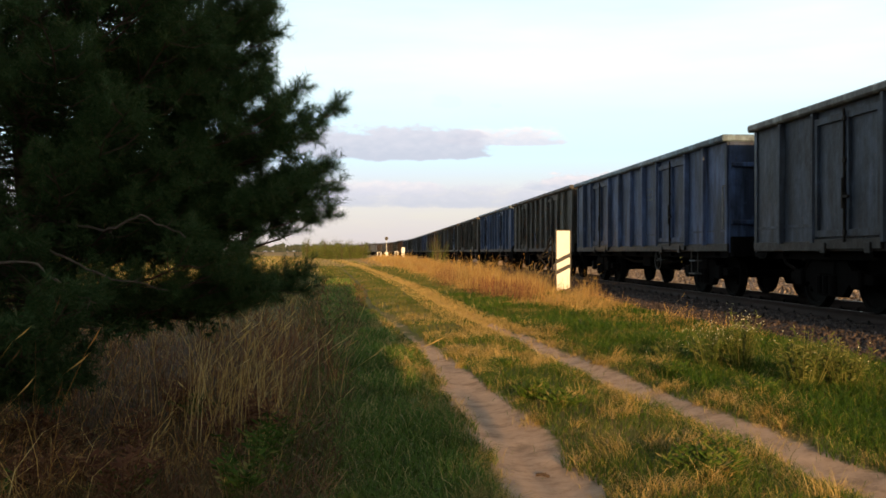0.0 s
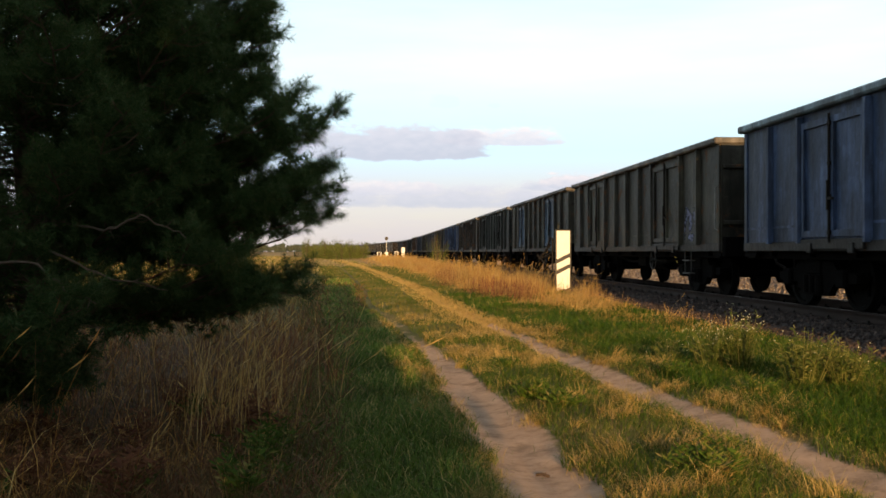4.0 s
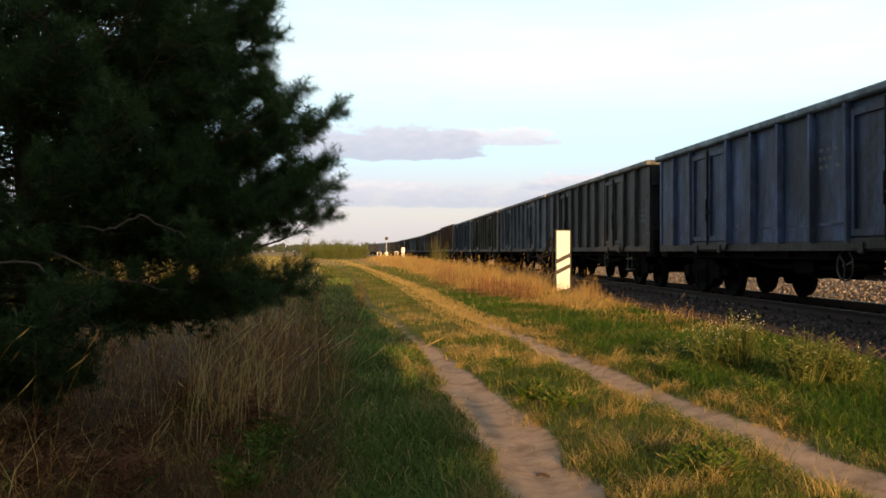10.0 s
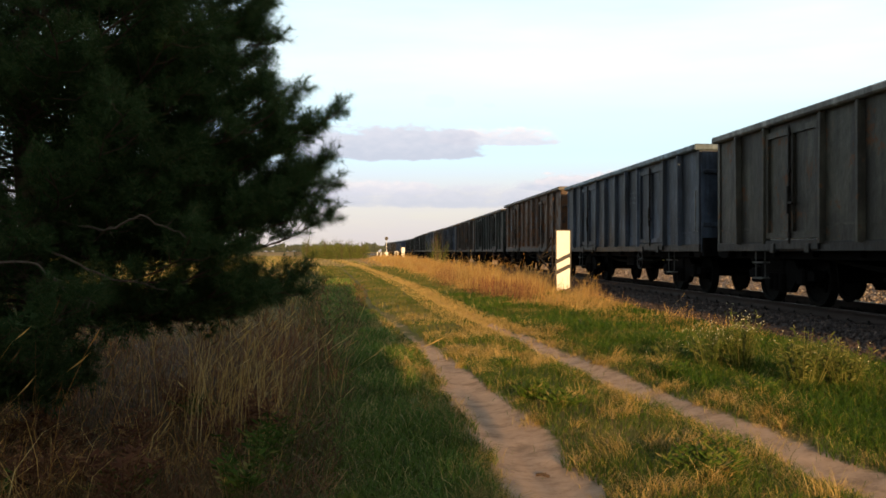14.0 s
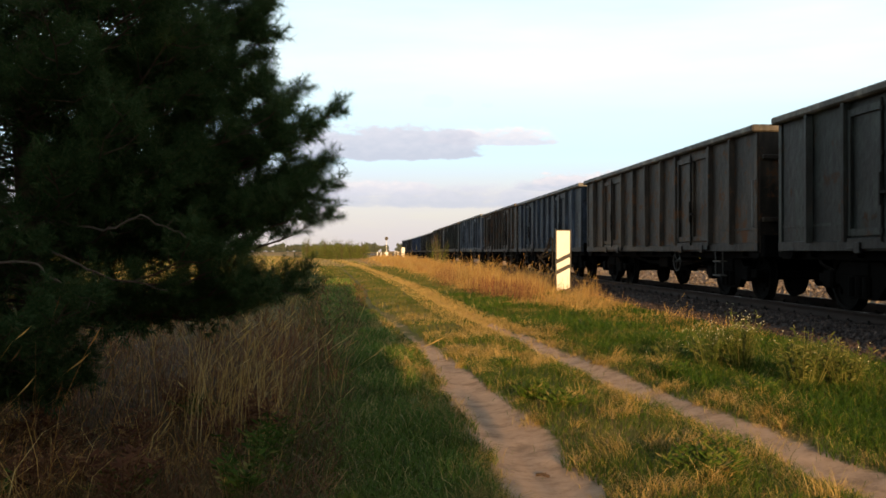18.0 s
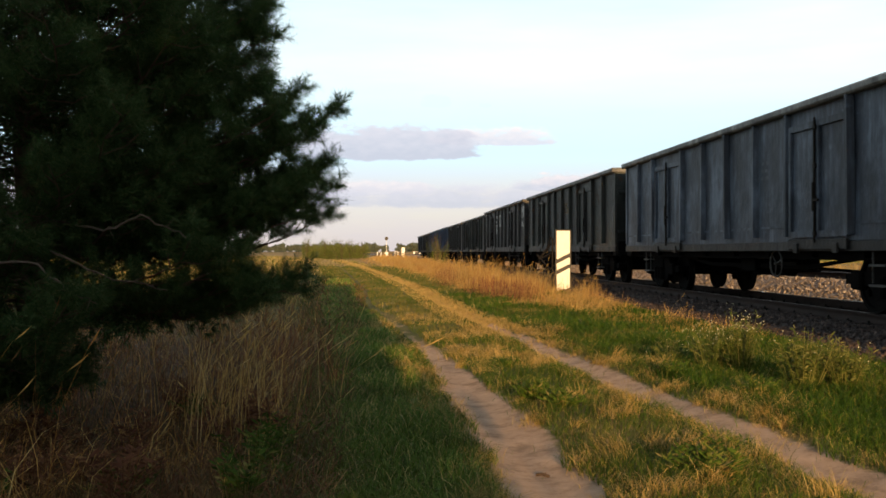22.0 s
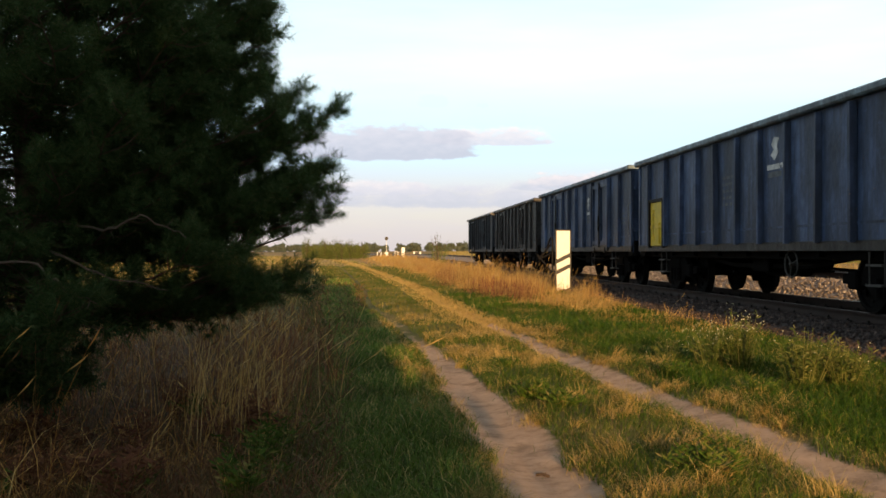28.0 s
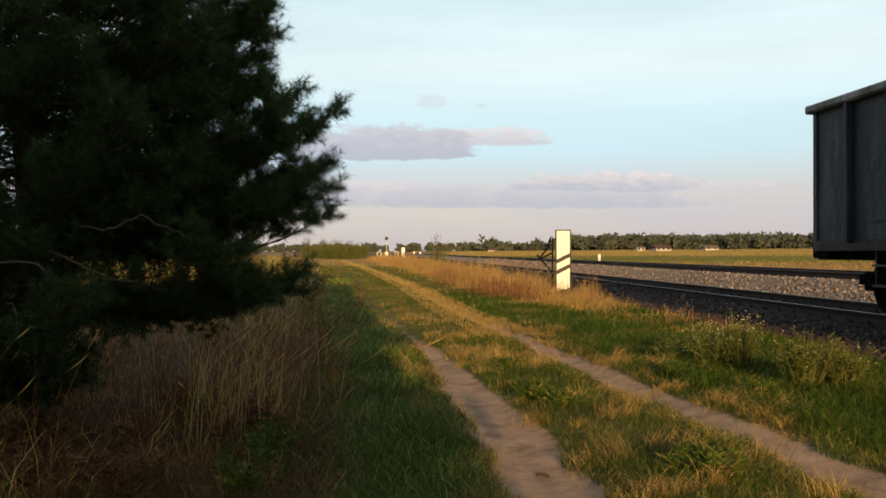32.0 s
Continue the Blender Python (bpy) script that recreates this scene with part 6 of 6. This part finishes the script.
def make_clouds():
    d = 3000.0
    for k, (px, py, wpx, hpx, body, lit, dense, ragged, soft) in enumerate((
            (700, 252, 420, 96, MAUVE, BLUSH, 0.95, 0.7, 0.3), (892, 238, 270, 54, BLUSH, PALE, 0.85, 0.85, 0.5), (860, 344, 1100, 70, MAUVE, BLUSH, 0.75, 0.9, 0.6),
            (1110, 318, 420, 56, MAUVE, PALE, 0.8, 0.9, 0.35), (650, 330, 330, 44, BLUSH, PALE, 0.6, 0.8, 0.4), (1330, 322, 300, 34, BLUSH, PALE, 0.5, 0.9, 0.4),
            (792, 172, 70, 38, BLUSH, BLUSH, 0.32, 1.1, 0.5), (884, 177, 28, 15, BLUSH, BLUSH, 0.3, 0.8, 0.5))):
        w, h = wpx / 1603 * d / 2, hpx / 1603 * d / 2
        m = Mesh()
        n = 12
        for i in range(n + 1):
            for j in range(3):
                m.v.append((-w + 2 * w * i / n, 12 * math.cos(i * 0.9 + j), -h + h * j))
        for i in range(n):
            for j in range(2):
                a = i * 3 + j
                m.f.append((a, a + 3, a + 4, a + 1))
        ob = new("cloud", m.mesh("cloud", cloud_mat("evening_cloud", body, lit, dense, 3.1 * k, ragged, soft)))
        tagged(ob, "flat mauve evening cloud drifting over the horizon", "cloud", "clouds", kind="structure")
        CLOUDS.append((ob, (px - 660) / 1603 * d, d + 12 * k, 1.25 + (446 - py) / 1603 * d))


make_clouds()


# ---- loose ballast stones ----
def make_stones():
    rng = np.random.default_rng(9)
    px = np.array([-2.6, -2.5, -1.65, -1.3, -0.95, 0.0, 0.95, 1.3, 1.75, 2.5, 3.05, 3.3, 4.65])
    pz = np.array([-0.03, 0.0, 0.145, 0.165, 0.15, 0.14, 0.15, 0.165, 0.16, 0.36, 0.52, 0.55, 0.54])
    octa = np.array([(1, 0, 0), (-1, 0, 0), (0, 1, 0), (0, -1, 0), (0, 0, 1), (0, 0, -1)], float)
    tri = np.array([(0, 2, 4), (2, 1, 4), (1, 3, 4), (3, 0, 4), (2, 0, 5), (1, 2, 5), (3, 1, 5), (0, 3, 5)])

    def heap(n, lo, hi, y0, y1, size):
        y = y0 * (y1 / y0) ** rng.uniform(0, 1, n)
        o = rng.uniform(lo, hi, n)
        keep = np.abs(np.abs(o) - 0.753) > 0.10
        o, y = o[keep], y[keep]
        n = len(o)
        z = np.interp(o, px, pz) + 0.012 * wobble(XC + o, y, 3.0)
        r = size * rng.uniform(0.55, 1.35, n) * np.maximum(1, y / 34)
        q = rng.normal(0, 1, (n, 4))
        q /= np.linalg.norm(q, axis=1)[:, None]
        w, a, b, c = q.T
        R = np.stack([np.stack([1 - 2 * (b * b + c * c), 2 * (a * b - c * w), 2 * (a * c + b * w)], 1),
                      np.stack([2 * (a * b + c * w), 1 - 2 * (a * a + c * c), 2 * (b * c - a * w)], 1),
                      np.stack([2 * (a * c - b * w), 2 * (b * c + a * w), 1 - 2 * (a * a + b * b)], 1)], 1)
        sh = octa[None] * rng.uniform(0.55, 1.15, (n, 6, 1)) + rng.normal(0, 0.16, (n, 6, 3))
        v = np.einsum("nij,nkj->nki", R, sh) * r[:, None, None]
        v += np.stack([XC + o, y, z + r * 0.25], 1)[:, None]
        return v.reshape(-1, 3), (tri[None] + (np.arange(n) * 6)[:, None, None]).reshape(-1, 3)

    ob = grow("dark_ballast_stones", "loose ballast stones of the near track, their brown darkened for shade", M_SHADE_STONE,
              [heap(12500, -2.6, -0.9, 8, 60, 0.035), heap(2500, -0.7, 0.7, 11, 60, 0.034), heap(1500, -2.95, -2.4, 8, 30, 0.03)])
    ob["category"] = "ballast"
    ob = grow("ballast_stones", "loose sharp-edged tan ballast stones", M_STONE,
              [heap(13500, 1.0, 3.3, 9, 90, 0.037)])
    ob["category"] = "ballast"


make_stones()


# ---- weeds by the lane ----
M_WEED = grass_mat("yellow_green_weed", [(0.0, (0.06, 0.09, 0.014)), (0.6, (0.12, 0.145, 0.028)), (1.0, (0.27, 0.24, 0.075))])
M_PETAL = plain("pale_petals", (0.62, 0.60, 0.42), 0.8, 0, 0.15, 30)


def weed(x, y, h, w, stems, label, seed, flowers=0, leaf=M_LUSH):
    rng = np.random.default_rng(seed)
    t = tagged(new("weed_clump"), label, "plant", "weeds by the lane")
    t.matrix_basis = pose(x, y, float(ground_z(x, y)) - 0.02)
    v, f, tips = [], [], []
    st = Mesh()
    for i in range(stems):
        a, r = rng.uniform(0, 6.28), w * rng.uniform(0.1, 1.0) ** 0.7
        base = Vector((0.35 * r * math.cos(a), 0.35 * r * math.sin(a), 0))
        tip = Vector((r * math.cos(a), r * math.sin(a), h * rng.uniform(0.6, 1.0) * (1.1 - 0.35 * r / w)))
        mid = base.lerp(tip, 0.55) + Vector((0, 0, 0.10 * h))
        if i % 5 == 0:
            tip = tip + Vector((0, 0, 0.16 * h))
        st.tube(base, mid, 0.004, 0.003, 4)
        st.tube(mid, tip, 0.003, 0.0015, 4)
        tips.append(tip)
        for q in range(9):
            g = rng.uniform(0.15, 1.0)
            p = base.lerp(mid, g / 0.55) if g < 0.55 else mid.lerp(tip, (g - 0.55) / 0.45)
            b = rng.uniform(0, 6.28)
            d = Vector((math.cos(b), math.sin(b), rng.uniform(0.1, 0.9))).normalized()
            s_ = d.orthogonal().normalized() * 0.007
            L = rng.uniform(0.035, 0.085)
            n = len(v)
            v += [p, p + d * L * 0.5 + s_, p + d * L, p + d * L * 0.5 - s_]
            f += [(n, n + 1, n + 2), (n, n + 2, n + 3)]
    tagged(part("stem", st.mesh("stem", leaf), t), kind="stuff")
    part("foliage", bulk("foliage", np.array([tuple(c) for c in v]), np.array(f), leaf), t)
    if flowers:
        fl = Mesh()
        for i in range(flowers):
            c = tips[i % len(tips)] + Vector(rng.normal(0, 0.03, 3)) + Vector((0, 0, 0.012))
            r = rng.uniform(0.004, 0.0078)
            fl.tube(c, c + Vector((0, 0, r * 1.2)), r * 0.6, r, 6)
        ob = part("blossom", fl.mesh("blossom", M_PETAL), t, label="small pale flower heads")
        ob["kind"] = "stuff"
    return t


for _i, (_x, _y, _h, _w, _n, _f) in enumerate(((3.58, 9.4, 0.54, 0.27, 60, 90), (3.84, 9.2, 0.64, 0.24, 64, 80), (3.90, 7.95, 0.54, 0.30, 84, 10), (4.22, 7.85, 0.50, 0.28, 74, 8),
                                              (3.3, 9.9, 0.30, 0.22, 28, 12), (4.5, 8.5, 0.38, 0.25, 30, 6))):
    weed(_x, _y, _h, _w, _n, "flowering weed clump with small pale flowers by the lane", 500 + _i, _f, M_WEED)
for _i, (_x, _y, _h, _w, _n) in enumerate(((1.34, 7.5, 0.22, 0.21, 60), (1.5, 7.1, 0.16, 0.18, 40), (1.85, 4.9, 0.2, 0.26, 60), (2.1, 5.4, 0.15, 0.2, 40), (1.45, 9.8, 0.12, 0.2, 24), (1.75, 11.0, 0.12, 0.22, 24),
                                          (3.3, 7.6, 0.2, 0.22, 26), (3.0, 8.9, 0.2, 0.2, 24))):
    weed(_x, _y, _h, _w, _n, "low dark green leafy weed in the grass", 540 + _i, 0, M_GREEN)


_r = random.Random(77)
for _i in range(26):
    _y = 4.3 + 3.2 * _r.random()
    _x = -0.5 - (0.40 * _y - 0.3) * _r.random()
    _red = _i % 3 != 0
    weed(_x, _y, _r.uniform(0.16, 0.38), _r.uniform(0.14, 0.26), 22,
         "low red-brown withered weed in shaded grass" if _red else "low dark green weed in shaded grass", 560 + _i, 0, M_SORREL if _red else M_GREEN)


# ---- far line-side things ----
def signal(x, y):
    z = float(ground_z(x, y))
    t = tagged(new("signal_post"), "slim pale railway signal post with a dark round head", "railway signal")
    t.matrix_basis = pose(x, y, z)
    part("foot", Mesh().box(-0.4, 0.4, -0.3, 0.3, -0.2, 1.0, 0.05).mesh("foot", M_BOARD), t, label="white painted foot box")
    part("mast", Mesh().tube((0, 0, 0.7), (0, 0, 3.9), 0.055, 0.045, 8).mesh("mast", M_BOARD), t)
    part("head", Mesh().tube((0, -0.12, 4.1), (0, 0.12, 4.1), 0.42, 0.42, 16).mesh("head", M_BLACK), t, label="dark round signal head")
    part("lamp_hood", Mesh().tube((0, -0.4, 4.15), (0, -0.12, 4.15), 0.16, 0.18, 10).mesh("lamp_hood", M_BLACK), t)
    return t


signal(3.05, 205.0)


def low_block(x, y, w, h, label):
    t = tagged(new("relay_box"), label, "railway cabinet", "cabinets by the line")
    t.matrix_basis = pose(x, y, float(ground_z(x, y)) - 0.05)
    part("body", Mesh().box(-w / 2, w / 2, -0.3, 0.3, 0, h, 0.05).mesh("body", M_BOARD), t)
    part("lid", Mesh().box(-w / 2 - 0.05, w / 2 + 0.05, -0.36, 0.36, h - 0.02, h + 0.06, 0.02).mesh("lid", M_IRON), t)
    part("door", Mesh().box(-w * 0.3, w * 0.3, -0.33, -0.29, 0.1, h - 0.12, 0.01).mesh("door", M_SLEEPER), t)


low_block(1.6, 230.0, 1.1, 1.1, "small white line-side cabinet with a dark lid")
low_block(12.4, 255.0, 2.2, 1.2, "wide white line-side cabinet with a dark lid")
low_block(4.6, 178.0, 0.7, 1.3, "narrow white line-side cabinet with a dark lid")


def km_post(x, y, z, h):
    t = tagged(new("marker_post"), "short white concrete marker post beyond the tracks", "marker post")
    t.matrix_basis = pose(x, y, z)
    part("shaft", Mesh().box(-0.09, 0.09, -0.07, 0.07, -0.4, h, 0.02).mesh("shaft", M_BOARD), t)
    part("band", Mesh().box(-0.094, 0.094, -0.074, 0.074, h * 0.42, h * 0.52, 0.01).mesh("band", M_BLACK), t)


km_post(16.2, 64.0, 0.45, 0.62)


M_ROOF = plain("red_roof_tiles", (0.10, 0.05, 0.04), 0.85, 0, 0.25, 1.5)
M_PLASTER = plain("pale_house_plaster", (0.58, 0.55, 0.49), 0.85, 0, 0.08, 0.7)
M_PANE = plain("dark_window_glass", (0.02, 0.022, 0.025), 0.15, 0, 0.1, 2)


def house(x, y, w, d, h, roof, label, mat=M_ROOF):
    t = tagged(new("house"), label, "house", "far houses")
    t.matrix_basis = pose(x, y, float(ground_z(x, y)) - 0.3)
    part("wall", Mesh().box(-w / 2, w / 2, -d / 2, d / 2, 0, h).mesh("wall", M_PLASTER), t)
    o = 0.5
    part("roof", Mesh().plate([(-d / 2 - o, h - 0.2), (d / 2 + o, h - 0.2), (d / 2 + o, h + 0.05), (0, h + roof), (-d / 2 - o, h + 0.05)], "x", -w / 2 - o, w / 2 + o).mesh("roof", mat), t)
    part("chimney", Mesh().box(w * 0.15, w * 0.15 + 0.7, -0.3, 0.4, h + roof * 0.5, h + roof + 0.9).mesh("chimney", M_ROOF), t)
    n = max(2, int(w / 3))
    for i in range(n):
        c = -w / 2 + w * (i + 0.5) / n
        q = part("window", Mesh().box(c - 0.6, c + 0.6, -d / 2 - 0.04, -d / 2 + 0.02, 1.0, 2.3).mesh("window", M_PANE), t)
        part("sill", Mesh().box(c - 0.7, c + 0.7, -d / 2 - 0.12, -d / 2 + 0.02, 0.92, 1.0).mesh("sill", M_PLASTER), q)


M_DULL = plain("weathered_grey_roof", (0.16, 0.125, 0.10), 0.9, 0, 0.25, 1.5)
for _px, _y, _w, _d, _h, _r, _l, _m in ((1180, 520, 9.0, 8, 1.9, 2.0, "far white house with a dark red tiled roof", M_ROOF), (1140, 540, 4.5, 5, 2.4, 0.7, "far small white outbuilding", M_DULL),
                                       (1270, 560, 8.5, 7, 1.7, 1.8, "far low shed with a grey-brown roof", M_DULL), (870, 640, 4.0, 5, 1.7, 1.2, "far small house with a red roof", M_ROOF)):
    house((_px - 660) / 1603 * _y, _y, _w, _d, _h, _r, _l + " before the woods", _m)

# a broken stick on the sand
stick = tagged(new("stick"), "short broken brown stick lying in the sandy rut", "stick")
_sx, _sy = 1.0, 5.28
stick.matrix_basis = pose(_sx, _sy, float(ground_z(_sx, _sy)) + 0.006, 0, 0, -35)
part("wood", Mesh().path([(-0.045, 0, 0.004), (-0.01, 0.004, 0.012), (0.04, -0.003, 0.006)], 0.009, 7).mesh("wood", M_BARK), stick)
part("twig_stub", Mesh().tube((0.0, 0.003, 0.012), (0.012, 0.02, 0.02), 0.004, 0.002, 5).mesh("twig_stub", M_BARK), stick)


motions()
